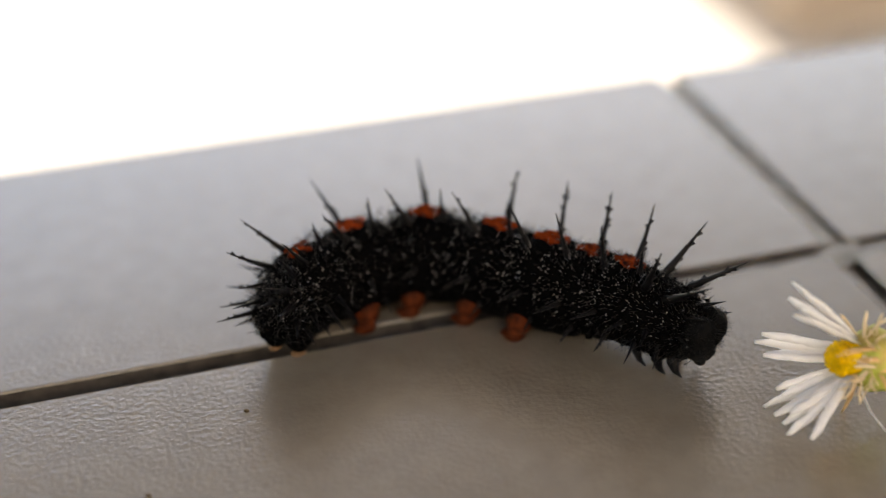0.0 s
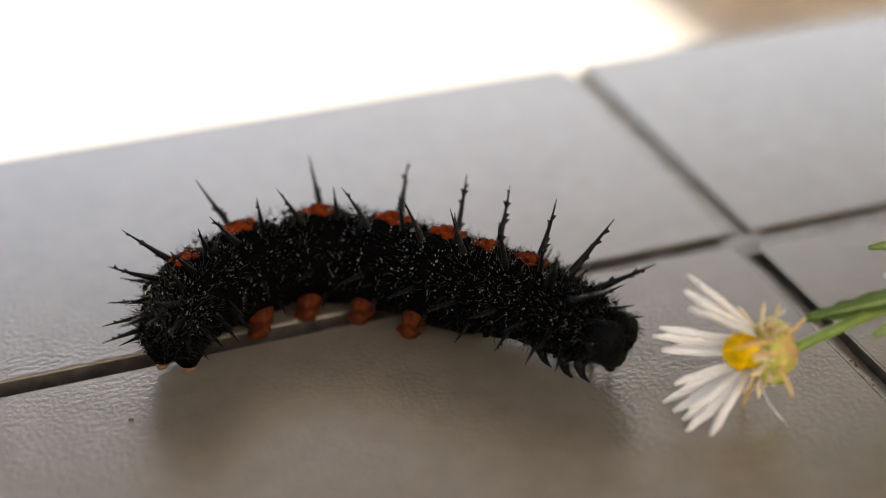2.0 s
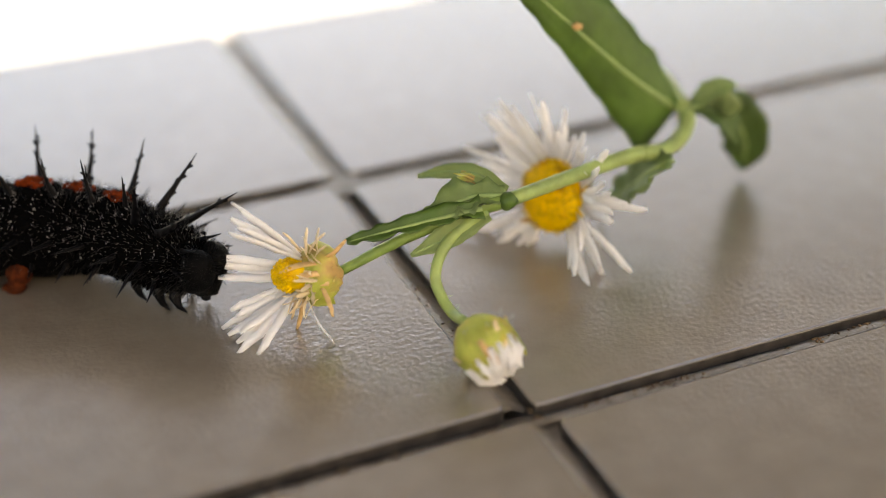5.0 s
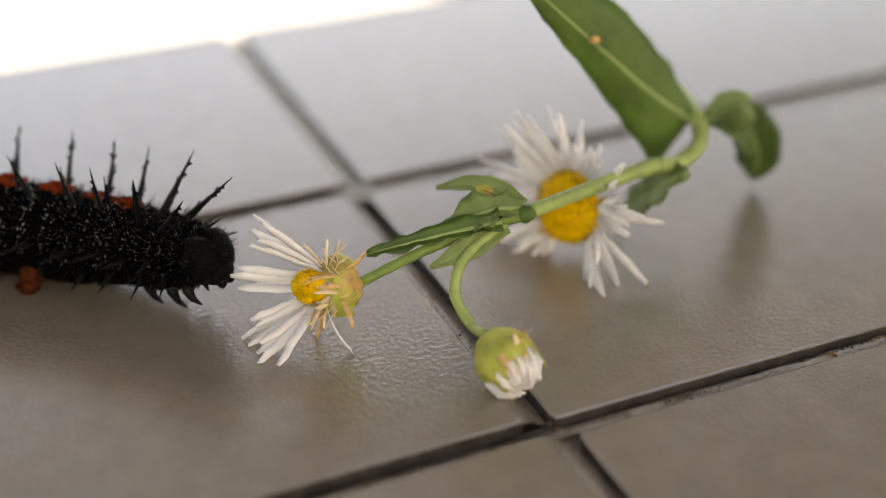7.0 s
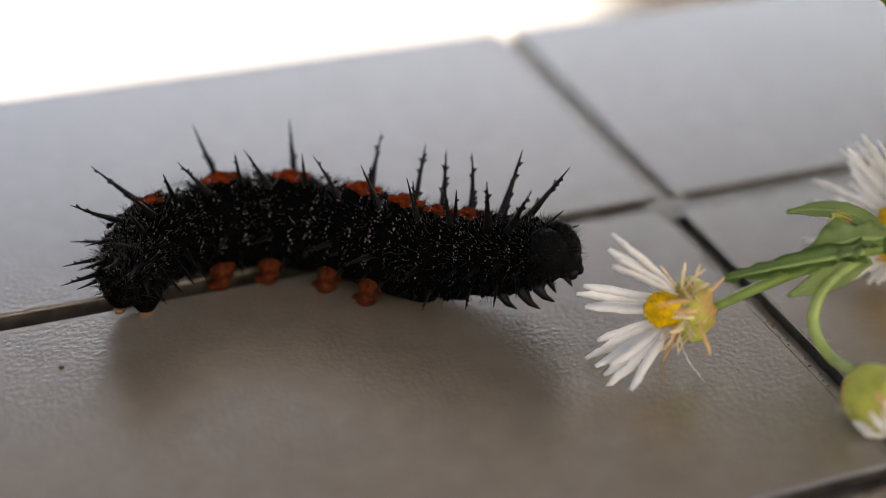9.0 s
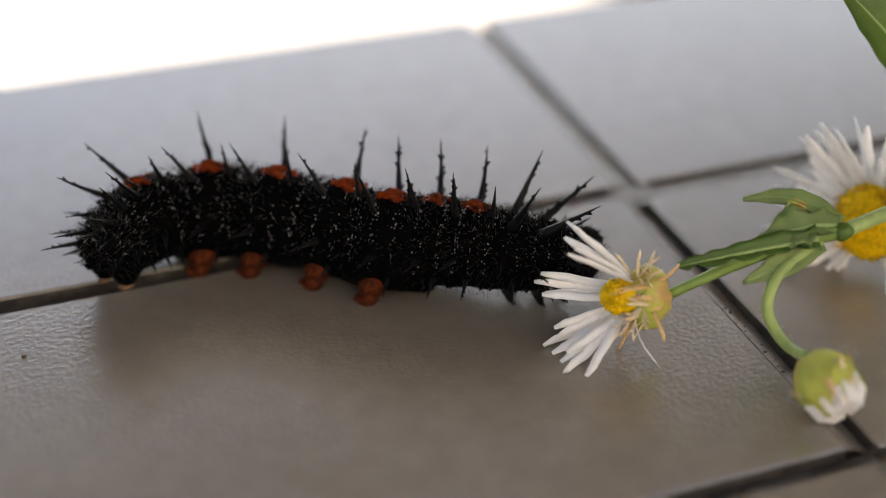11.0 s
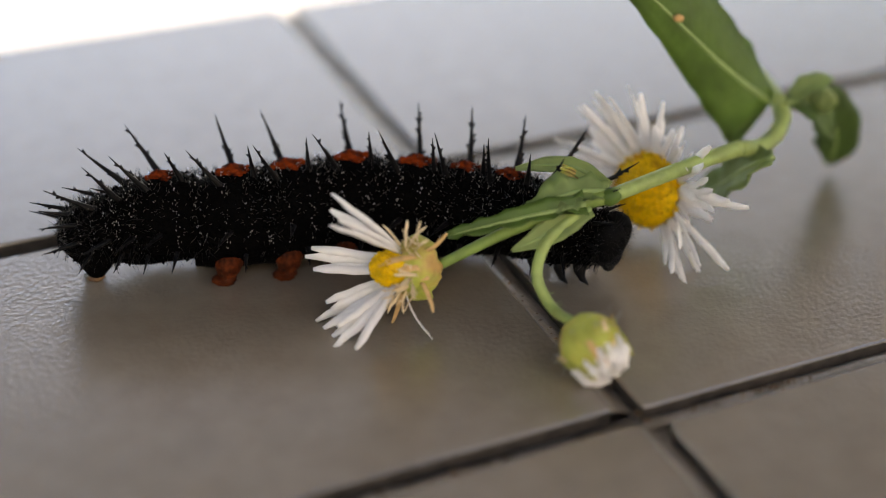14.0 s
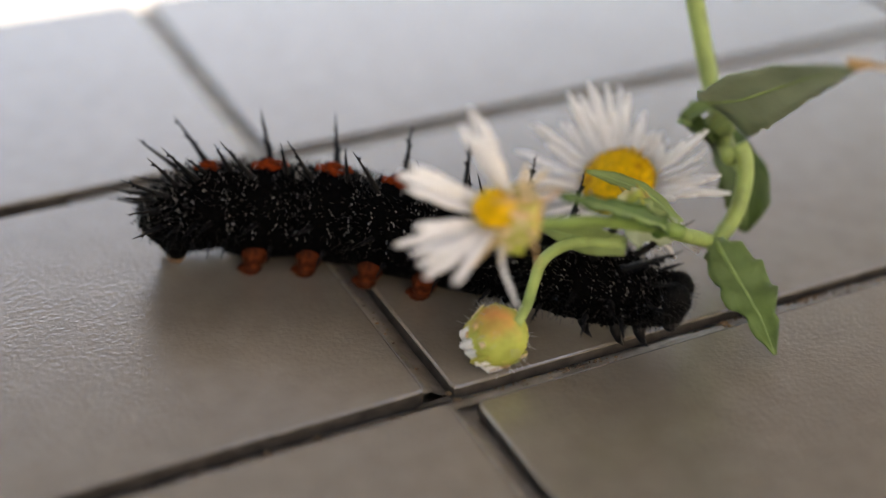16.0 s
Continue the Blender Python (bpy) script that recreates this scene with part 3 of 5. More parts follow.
RAYS = [ray_mesh(ln * MM, 0.72 * MM, s, PETAL, cu) for s, (ln, cu) in enumerate(((8.0, 0.08), (7.4, 0.13), (8.6, 0.04), (6.8, 0.18), (5.8, 0.10)))]
WIDE = [ray_mesh(ln * MM, 0.76 * MM, 60 + s, PETAL, cu) for s, (ln, cu) in enumerate(((8.2, 0.07), (7.6, 0.12), (8.8, 0.03), (7.0, 0.16)))]
DRY = [ray_mesh(ln * MM, 0.5 * MM, 20 + s, OLDPETAL, 0.4) for s, ln in enumerate((3.2, 2.4, 4.0))]
FRAY = [ray_mesh(ln * MM, w * MM, 30 + s, CREAM, cu) for s, (ln, w, cu) in enumerate(((2.0, 0.42, 0.5), (1.4, 0.4, 0.3), (2.6, 0.28, -0.4), (3.0, 0.24, 0.2)))]
SCALES = [ray_mesh(ln * MM, 0.62 * MM, 50 + s, m, 0.03) for s, (ln, m) in enumerate(((3.2, PALEGREEN), (2.6, CREAM), (3.4, BUDGREEN), (2.9, OLDPETAL), (3.0, PALEGREEN)))]
STUBS = [ray_mesh(ln * MM, 0.7 * MM, 70 + s, PETAL, 0.12) for s, ln in enumerate((3.4, 4.2, 2.8))]
STRAND = ray_mesh(6.0 * MM, 0.9 * MM, 44, PETAL, -0.35)


def disc_mesh(radius, height, seed):
    rng = random.Random(seed)
    bm = bmesh.new()
    add_blob(bm, (0, 0, 0), radius, radius, height, 18, 10)
    n = 150
    for k in range(n):
        f = (k + 0.5) / n
        a, r = k * 2.39996, radius * 0.98 * math.sqrt(f)
        z = height * math.sqrt(max(0.0, 1 - f * 0.96))
        p = Vector((r * math.cos(a), r * math.sin(a), z))
        d = Vector((p.x * 0.7, p.y * 0.7, radius * 0.75)).normalized()
        add_tube(bm, [p - d * 0.2 * MM, p + d * rng.uniform(0.15, 0.4) * MM], [0.20 * MM, 0.13 * MM], 5)
    return bm


def bract_cup(radius, length, seed, n=26, relief=0.045, flare=0.0):
    """A cup of overlapping narrow bracts along z from 0 to length, closed below."""
    rng = random.Random(seed)
    bm = bmesh.new()
    path = [Vector((0, 0, length * u)) for u in (0, 0.12, 0.3, 0.55, 0.8, 0.97)]
    add_tube(bm, path, [radius * r for r in (0.35, 0.72, 0.95, 1.0, 0.97, 0.85)], 16)
    for k in range(n):
        a = 2 * math.pi * k / n + rng.uniform(-0.1, 0.1)
        o = Vector((math.cos(a), math.sin(a), 0))
        s = Vector((-math.sin(a), math.cos(a), 0))
        top = length * rng.uniform(0.85, 1.12)
        rows = []
        for u in (0.05, 0.3, 0.6, 0.85, 1.0):
            r = radius * (0.72 + 0.33 * math.sin(math.pi * min(1, u + 0.1) * 0.62)) + flare * radius * u * u + rng.uniform(0, 0.04) * radius
            w = radius * 0.22 * (1 - u ** 2.2 * 0.85)
            c = o * r + Vector((0, 0, top * u))
            rows.append((bm.verts.new(c - s * w), bm.verts.new(c + o * radius * relief), bm.verts.new(c + s * w), bm.verts.new(c - o * radius * 0.03)))
        for p, q in zip(rows, rows[1:]):
            for i in range(4):
                bm.faces.new((p[i], p[(i + 1) % 4], q[(i + 1) % 4], q[i]))
        bm.faces.new(rows[0][::-1])
        bm.faces.new(rows[-1])
    return bm


def bud_mesh(radius, length, seed):
    """A round closed bud along z, with faint ribs and a few flat scales at its foot."""
    rng = random.Random(seed)
    bm = bmesh.new()
    n, sides = 12, 40
    rings = []
    for i in range(n):
        u = i / (n - 1)
        r = radius * math.sin(math.pi * (0.06 + 0.80 * u)) ** 0.62
        loop = []
        for k in range(sides):
            a = 2 * math.pi * k / sides
            w = 1 + 0.022 * math.sin(a * 17 + 2 * u) + 0.05 * noise.noise(Vector((math.cos(a) * 1.4, math.sin(a) * 1.4, u * 2 + seed)))
            loop.append(bm.verts.new((r * w * math.cos(a), r * w * math.sin(a), length * u)))
        rings.append(loop)
    for p, q in zip(rings, rings[1:]):
        for k in range(sides):
            bm.faces.new((p[k], p[(k + 1) % sides], q[(k + 1) % sides], q[k]))
    bm.faces.new(rings[0][::-1])
    bm.faces.new(rings[-1])
    return bm


def flower(parent, m, cup_r, cup_len, disc_r, n, spread, seed, label, skip=None, dry=0, rays=RAYS, short=None):
    """A daisy-like head whose stalk comes from below; its axis is z."""
    rng = random.Random(seed)
    head = part("flower_head", bract_cup(cup_r, cup_len, seed), PALEGREEN, parent, label)
    head.matrix_basis = m
    disc = part("disc", disc_mesh(disc_r, disc_r * 0.55, seed), YELLOW, head, "yellow disc of tiny florets")
    disc.matrix_basis = pose(0, 0, cup_len * 0.97)
    for k in range(n):
        a = 360 * k / n + rng.uniform(-4, 4)
        if skip and skip[0] < a % 360 < skip[1]:
            continue
        tilt = spread[0] + (spread[1] - spread[0]) * rng.random()
        if rng.random() < 0.1 or noise.noise(Vector((math.cos(radians(a)) * 2.2, math.sin(radians(a)) * 2.2, seed))) < -0.45:
            continue
        stub = short and short[0] < a % 360 < short[1]
        o = part("petal", STUBS[k % 3] if stub else rays[rng.randrange(len(rays))], None, head)
        # the ray stands at the rim, leaning out by tilt
        o.matrix_basis = pose(0, 0, 0, 0, 0, a) @ Matrix.Translation((disc_r * 0.93, 0, cup_len * (0.93 + 0.06 * (k % 2)))) @ pose(0, 0, 0, 0, tilt, rng.uniform(-14, 14)) @ pose(0, 0, 0, 0, 0, rng.uniform(-40, 40))
    for k in range(dry):
        a = rng.uniform(0, 360)
        o = part("withered_petal", DRY[k % 3], None, head, "withered tan petal")
        o.matrix_basis = pose(0, 0, 0, 0, 0, a) @ Matrix.Translation((cup_r * rng.uniform(0.9, 1.05), 0, cup_len * rng.uniform(0.55, 1.0))) @ pose(0, 0, 0, 0, rng.uniform(15, 130), rng.uniform(-90, 90))
    return head


def leaf(name, parent, keys, widths, normal, mat, label="", fold=0.25, wave=0.05, seed=0, rib=True, jag=0.06, back=None, other=None):
    """A blade along the curve through keys, with the given half widths (other: those of its second half), folded along its rib."""
    rng = random.Random(seed)
    n = 15
    pts = curve_points(keys, n)
    bm = bmesh.new()
    top, bot = [], []
    for i, p in enumerate(pts):
        d = (pts[min(i + 1, n - 1)] - pts[max(i - 1, 0)]).normalized()
        s = d.cross(Vector(normal)).normalized()
        u = s.cross(d).normalized()
        x = i / (n - 1) * (len(widths) - 1)
        k = min(int(x), len(widths) - 2)
        sides = [half[k] + (half[k + 1] - half[k]) * (x - k) for half in (widths, other or widths)]
        rowt, rowb = [], []
        for j in range(-3, 4):
            f, w = j / 3, sides[j > 0]
            e = w * f * (1 + (jag * rng.uniform(-1, 1) if abs(j) == 3 else 0))
            h = fold * w * abs(f) ** 1.3 + wave * w * math.sin(i * 1.9 + 2 * f) * abs(f) + 0.05 * w * math.sin(i * 2.6) * (abs(j) == 1)
            q = p + s * e + u * h
            rowt.append(bm.verts.new(q + u * 0.07 * MM))
            rowb.append(bm.verts.new(q - u * 0.07 * MM))
        top.append(rowt)
        bot.append(rowb)
    for i in range(n - 1):
        for j in range(6):
            bm.faces.new((top[i][j], top[i][j + 1], top[i + 1][j + 1], top[i + 1][j]))
            bm.faces.new((bot[i][j], bot[i + 1][j], bot[i + 1][j + 1], bot[i][j + 1])).material_index = int(back is not None)
        for r, j in ((0, 0), (1, 6)):
            bm.faces.new((top[i][j], top[i + 1][j], bot[i + 1][j], bot[i][j]))
    for i in (0, n - 1):
        for j in range(6):
            bm.faces.new((top[i][j], top[i][j + 1], bot[i][j + 1], bot[i][j]))
    ob = part(name, bm, mat, parent, label)
    if back:
        ob.data.materials.append(back)
    if rib:
        bm = bmesh.new()
        add_tube(bm, [p for p in pts], [(0.34 - 0.26 * i / (n - 1)) * MM for i in range(n)], 7)
        part("midrib", bm, RIB, ob, "paler midrib")
    return ob


def stem(name, parent, keys, r0, r1, mat=GREEN, n=18, label="", hairs=0, seed=3):
    pts = curve_points(keys, n)
    bm = bmesh.new()
    add_tube(bm, pts, [r0 + (r1 - r0) * i / (n - 1) for i in range(n)], 10)
    rng = random.Random(seed)
    for _ in range(hairs):
        i = rng.randrange(n - 1)
        p = pts[i].lerp(pts[i + 1], rng.random())
        d = Vector((rng.uniform(-1, 1), rng.uniform(-1, 1), rng.uniform(-1, 1))).normalized()
        add_tube(bm, [p, p + d * (r0 + rng.uniform(0.2, 0.6) * MM)], [0.03 * MM, 0.01 * MM], 3)
    return part(name, bm, mat, parent, label)


def ragged_flower(parent, m):
    """A half-stripped head: lumpy receptacle, domed disc, three bunches of rays and dried bracts; its axis is z, x is its upper side."""
    rng = random.Random(5)
    bm = bmesh.new()
    add_blob(bm, (0, 0, 2.2 * MM), 2.55 * MM, 2.6 * MM, 2.3 * MM, 18, 12, rough=0.22)
    for a, rr, z, q in ((195, 1.75, 2.1, 1.6), (10, 1.6, 2.3, 1.6), (285, 1.5, 1.9, 1.2), (235, 1.3, 1.2, 1.1), (100, 1.3, 2.2, 1.5), (330, 1.5, 1.5, 1.0)):
        add_blob(bm, (rr * MM * math.cos(radians(a)), rr * MM * math.sin(radians(a)), z * MM), q * MM, q * MM, q * 1.15 * MM, 12, 8, rough=0.35)
    head = part("flower_head", bm, PALEGREEN, parent, "white flower with part of its petals gone")
    head.matrix_basis = m
    disc = part("disc", disc_mesh(1.7 * MM, 2.2 * MM, 5), YELLOW, head, "yellow disc of tiny florets")
    disc.matrix_basis = pose(0.0, -0.4 * MM, 4.4 * MM)

    def put(mesh, name, a, r, z, tilt, turn=0.0, label=""):
        o = part(name, mesh, None, head, label)
        o.matrix_basis = pose(0, 0, 0, 0, 0, a) @ Matrix.Translation((r * MM, 0, z * MM)) @ pose(0, 0, 0, 0, tilt, 0) @ pose(0, 0, 0, 0, 0, turn)

    # an upper bunch, a bunch on the far rim and a longer lower fan, with gaps between them
    fan = [(-26, 30, 62), (-12, 35, 66), (2, 39, 60), (14, 33, 70), (-4, 43, 64),
           (78, 18, 12), (85, 26, -15), (92, 15, 8), (99, 26, 15), (107, 20, -10), (113, 14, 5),
           (150, 25, -58), (157, 29, -64), (164, 32, -60), (171, 36, -66), (178, 34, -62), (184, 40, -68), (190, 38, -60), (197, 44, -64), (204, 58, -70)]
    for k, (a, tilt, turn) in enumerate(fan):
        put(WIDE[(k * 3 + k // 4) % 4], "petal", a + rng.uniform(-2, 2), 1.75, 4.0 + 0.3 * (k % 2), tilt + rng.uniform(-1.5, 1.5), turn)
    for k in range(15):
        a = rng.choice((rng.uniform(225, 330), rng.uniform(150, 240), rng.uniform(-40, 60)))
        put(FRAY[rng.randrange(4)], "dried_bract", a, rng.uniform(1.8, 2.5), rng.uniform(2.6, 4.3), rng.uniform(10, 110), rng.uniform(-90, 90), "cream dried bract")
    for k in range(11):
        put(FRAY[rng.randrange(4)], "dried_bract", rng.uniform(215, 345), rng.uniform(2.2, 2.7), rng.uniform(1.4, 3.5), rng.uniform(0, 85), rng.uniform(-40, 40), "cream dried bract")
    for a, r, z, tilt, turn, k in ((258, 2.1, 3.0, -6, 10, 0), (272, 2.15, 3.1, -10, -20, 1), (290, 2.1, 3.3, -4, 30, 0), (304, 2.0, 3.1, -8, 0, 1), (268, 2.5, 2.2, -6, 15, 2)):
        put(FRAY[k], "dried_bract", a, r, z, tilt, turn, "cream dried bract")
    for a, r, z, tilt, k in ((285, 2.55, 1.7, 4, 0), (262, 2.6, 1.3, -6, 1), (310, 2.4, 2.1, 8, 2)):
        put(DRY[k], "withered_petal", a, r, z, tilt, 20, "withered tan petal")
    for k in range(2):
        put(DRY[k % 3], "withered_petal", rng.uniform(200, 330), rng.uniform(2.2, 2.6), rng.uniform(0.6, 3.0), rng.uniform(60, 150), rng.uniform(-90, 90), "withered tan petal")
    put(STRAND, "petal", 196, 2.3, 3.2, 102, 10, "thin hanging white petal")
    put(DRY[2], "withered_petal", 186, 2.2, 3.6, 88, 70, "thin tan withered petal")
    put(FRAY[3], "dried_bract", 8, 2.0, 3.7, 52, 70, "cream dried bract")
    put(FRAY[2], "dried_bract", -14, 2.1, 3.4, 80, 60, "cream dried bract")
    return head


def build_sprig():
    sprig = empty("flower_sprig", Matrix.Translation(SPRIG_AT))
    tagged(sprig, "cut green sprig with white flowers and a bud on tiles", "flower")
    p = {}
    main = stem("main_stem", sprig, [cm(0.62, -3.19, 1.16), cm(1.37, -2.98, 1.13), cm(2.0, -2.82, 1.11), cm(2.47, -2.70, 1.08)], 0.75 * MM, 0.86 * MM, n=20, label="pale green main stem", hairs=50)
    p["main"] = main
    bm = bmesh.new()
    add_blob(bm, cm(0.62, -3.2, 1.16), 1.1 * MM, 1.0 * MM, 0.95 * MM, 12, 8, rough=0.2)
    part("node", bm, LEAFM, main, "dark green joint of the stem")
    bend = stem("stem_bend", sprig, [cm(2.45, -2.71, 1.08), cm(2.79, -2.63, 1.0), cm(3.12, -2.45, 1.0), cm(3.32, -2.27, 1.05), cm(3.39, -2.14, 1.11)], 0.86 * MM, 0.98 * MM, n=18, label="bent pale green stem", hairs=30)
    p["bend"] = bend
    p["upper"] = stem("upper_stem", sprig, [cm(3.41, -2.11, 1.14), cm(3.52, -1.49, 1.19), cm(3.34, -1.06, 1.44), cm(2.98, -0.79, 1.80), cm(2.55, -0.59, 2.21)], 0.98 * MM, 1.05 * MM, n=20, label="upper green stem", hairs=20)
    big = leaf("leaf", sprig, [cm(3.33, -2.01, 1.14), cm(2.81, -1.89, 1.56), cm(2.26, -1.82, 2.09), cm(1.72, -1.75, 2.62), cm(1.25, -1.62, 3.09)], [6.4 * MM, 4.9 * MM, 3.4 * MM, 2.5 * MM, 1.6 * MM, 0.5 * MM], (-0.45, -0.67, 0.59), LEAFM, "broad dark green leaf with a tan blemish", -0.22, 0.05, 1, back=LEAFUNDER, other=[0.9 * MM, 4.0 * MM, 5.2 * MM, 4.9 * MM, 3.4 * MM, 0.5 * MM])
    p["leaf_big"] = big
    bm = bmesh.new()
    add_blob(bm, cm(2.10, -1.86, 2.29), 0.6 * MM, 0.45 * MM, 0.4 * MM, 9, 6, rough=0.4)
    part("blemish", bm, SPOT, big, "tan blemish")
    leaf("withered_tip", big, [cm(1.27, -1.62, 3.07), cm(1.15, -1.58, 3.19), cm(1.02, -1.56, 3.27), cm(0.86, -1.56, 3.30)], [0.9 * MM, 0.8 * MM, 0.7 * MM, 0.2 * MM], (-0.45, -0.67, 0.59), SPOT, "withered orange tip", 0.6, 0.3, 12, rib=False, jag=0.3)
    p["leaf_curl"] = leaf("leaf", sprig, [cm(2.67, -3.03, 1.09), cm(2.58, -2.76, 0.86), cm(2.5, -2.52, 0.58), cm(2.43, -2.27, 0.32), cm(2.41, -2.0, 0.06)], [0.8 * MM, 2.4 * MM, 2.9 * MM, 2.5 * MM, 1.5 * MM, 0.2 * MM], (-0.52, -0.2, 0.83), LEAFMID, "dull green curled leaf", 0.25, 0.28, 2, jag=0.16, back=LEAFM)
    drop = leaf("leaf", sprig, [cm(3.44, -2.15, 1.19), cm(3.88, -2.04, 1.07), cm(4.21, -1.99, 0.79), cm(4.38, -1.98, 0.43), cm(4.40, -1.91, 0.08)], [0.7 * MM, 1.9 * MM, 2.9 * MM, 3.1 * MM, 2.4 * MM, 0.4 * MM], (-0.34, -0.79, 0.51), LEAFDARK, "drooping dark green leaf", 0.25, 0.10, 3, jag=0.05)
    p["leaf_drop"] = drop
    bud2 = part("side_bud", bract_cup(1.5 * MM, 2.4 * MM, 33, 14), LEAFBACK, drop, "small green bud with a yellow tip")
    bud2.matrix_basis = axis_pose(cm(3.82, -2.16, 1.08), (0.6, -0.25, 0.75))
    leaf("leaflet", drop, [cm(3.5, -2.1, 1.2), cm(3.74, -2.16, 1.36), cm(3.98, -2.22, 1.40)], [0.6 * MM, 1.3 * MM, 1.1 * MM, 0.2 * MM], (-0.3, -0.6, 0.7), LEAFMID, "small upright leaf", 0.35, 0.1, 5, rib=False)
    leaf("leaflet", drop, [cm(3.55, -2.12, 1.15), cm(3.80, -2.27, 1.02), cm(3.98, -2.38, 0.72)], [0.6 * MM, 1.6 * MM, 1.5 * MM, 0.3 * MM], (0.1, -0.7, 0.6), LEAFDARK, "small folded leaf", 0.4, 0.1, 4, rib=False)
    # lateral stalk with the first flower
    st1 = stem("flower_stalk", sprig, [cm(-1.11, -2.87, 0.57), cm(-0.43, -2.98, 0.86), cm(0.19, -3.09, 1.06), cm(0.64, -3.19, 1.17)], 0.5 * MM, 0.8 * MM, STALK, label="green flower stalk", hairs=40)
    p["stalk"] = st1
    leaf("leaf", st1, [cm(0.34, -3.2, 1.13), cm(-0.19, -3.10, 1.07), cm(-0.62, -2.99, 0.99), cm(-1.0, -2.88, 0.90)], [1.1 * MM, 1.05 * MM, 0.8 * MM, 0.45 * MM], (0.1, -0.5, 0.85), LEAFM, "narrow dark green leaf", 0.5, 0.25, 6, jag=0.4)
    p["leaf_node"] = leaf("leaf", st1, [cm(0.60, -3.16, 1.20), cm(0.34, -3.08, 1.22), cm(0.04, -3.02, 1.15), cm(-0.22, -3.0, 1.06)], [1.0 * MM, 1.8 * MM, 1.6 * MM, 0.4 * MM], (-0.1, -0.6, 0.8), LEAFMID, "dull green toothed leaf with a pale underside", 0.35, 0.3, 16, jag=0.45, back=LEAFUNDER)
    leaf("leaf", st1, [cm(0.62, -3.13, 1.22), cm(0.48, -2.77, 1.28), cm(0.28, -2.47, 1.22), cm(0.03, -2.28, 1.13)], [0.8 * MM, 1.05 * MM, 0.85 * MM, 0.2 * MM], (-0.2, -0.6, 0.8), LEAFBACK, "thin pale green leaf", 0.25, 0.08, 7)
    leaf("leaf", st1, [cm(0.55, -3.12, 1.14), cm(0.30, -2.93, 1.13), cm(0.02, -2.90, 1.04)], [0.9 * MM, 1.5 * MM, 0.2 * MM], (-0.2, -0.7, 0.75), LEAFBACK, "small soft green leaf", 0.3, 0.2, 8)
    b2 = part("small_bud", bract_cup(1.8 * MM, 2.8 * MM, 31, 16), PALEGREEN, st1, "small pale green bud")
    b2.matrix_basis = axis_pose(cm(0.50, -2.82, 1.08), (-0.55, 0.35, 0.12))
    f1 = ragged_flower(sprig, axis_pose(cm(-1.09, -2.88, 0.57), (-0.94, 0.26, 0.08)))
    p["flower_a"] = f1
    # stalk and bud
    bs = stem("bud_stalk", sprig, [cm(0.36, -3.17, 1.08), cm(-0.06, -3.23, 0.85), cm(-0.26, -3.38, 0.61), cm(-0.26, -3.56, 0.43), cm(-0.24, -3.80, 0.38), cm(-0.27, -4.12, 0.50)], 0.62 * MM, 0.52 * MM, label="thin curved bud stalk", hairs=30)
    p["bud_stalk"] = bs
    leaf("leaf", bs, [cm(0.40, -3.2, 1.08), cm(0.1, -3.2, 0.98), cm(-0.12, -3.18, 0.86), cm(-0.43, -3.16, 0.76)], [0.9 * MM, 1.5 * MM, 1.2 * MM, 0.2 * MM], (-0.1, -0.75, 0.65), LEAFBACK, "small pointed pale leaf", 0.3, 0.12, 9)
    bud = part("flower_bud", bud_mesh(3.05 * MM, 5.2 * MM, 41), BUDGREEN, sprig, "round closed flower bud with pale tip")
    bud.matrix_basis = axis_pose(cm(-0.27, -4.13, 0.51), (0.32, -0.68, -0.52))
    p["bud"] = bud
    bm = bmesh.new()
    rng = random.Random(8)
    for k in range(44):
        a, r = k * 2.4, 2.75 * MM * math.sqrt((k + 0.5) / 44)
        base = Vector((r * math.cos(a), r * math.sin(a), 3.7 * MM))
        tip = Vector((r * 0.6 * math.cos(a + 0.4), r * 0.6 * math.sin(a + 0.4), (6.4 + rng.uniform(-0.4, 0.4)) * MM))
        add_tube(bm, [base, base.lerp(tip, 0.6) + Vector((r * 0.2 * math.cos(a), r * 0.2 * math.sin(a), 0)), tip], [0.5 * MM, 0.45 * MM, 0.12 * MM], 5)
    for k in range(18):
        a = 360 * k / 18 + rng.uniform(-8, 8)
        o = part("bract", SCALES[k % len(SCALES)], None, bud)
        o.matrix_basis = pose(0, 0, 0, 0, 0, a) @ Matrix.Translation((3.28 * MM, 0, (2.2 + rng.uniform(-0.5, 0.6)) * MM)) @ pose(0, 0, 0, 0, -11 + rng.uniform(-4, 4), 0)
    part("folded_petals", bm, PETAL, bud, "folded cream-white petals")
    bm = bmesh.new()
    for _ in range(70):
        a, u = rng.uniform(0, 6.28), rng.uniform(0.1, 0.75)
        r = 3.2 * MM * math.sin(math.pi * (0.06 + 0.80 * u)) ** 0.62
        b = Vector((r * math.cos(a), r * math.sin(a), 5.4 * MM * u))
        d = Vector((math.cos(a), math.sin(a), rng.uniform(-0.5, 0.6)))
        add_tube(bm, [b, b + d * rng.uniform(0.5, 1.1) * MM], [0.03 * MM, 0.01 * MM], 3)
    o = part("fuzz", bm, SPECK, bud, "fine white hairs")
    o["kind"] = "stuff"
    # second flower behind the main stem
    f2 = flower(sprig, axis_pose(cm(1.93, -2.22, 0.46), (-0.94, -0.32, 0.30), 40), 3.2 * MM, 3.4 * MM, 4.2 * MM, 104, (52, 102), 11, "open white flower with a broad yellow centre", (148, 202), 3, short=(292, 352))
    p["flower_b"] = f2
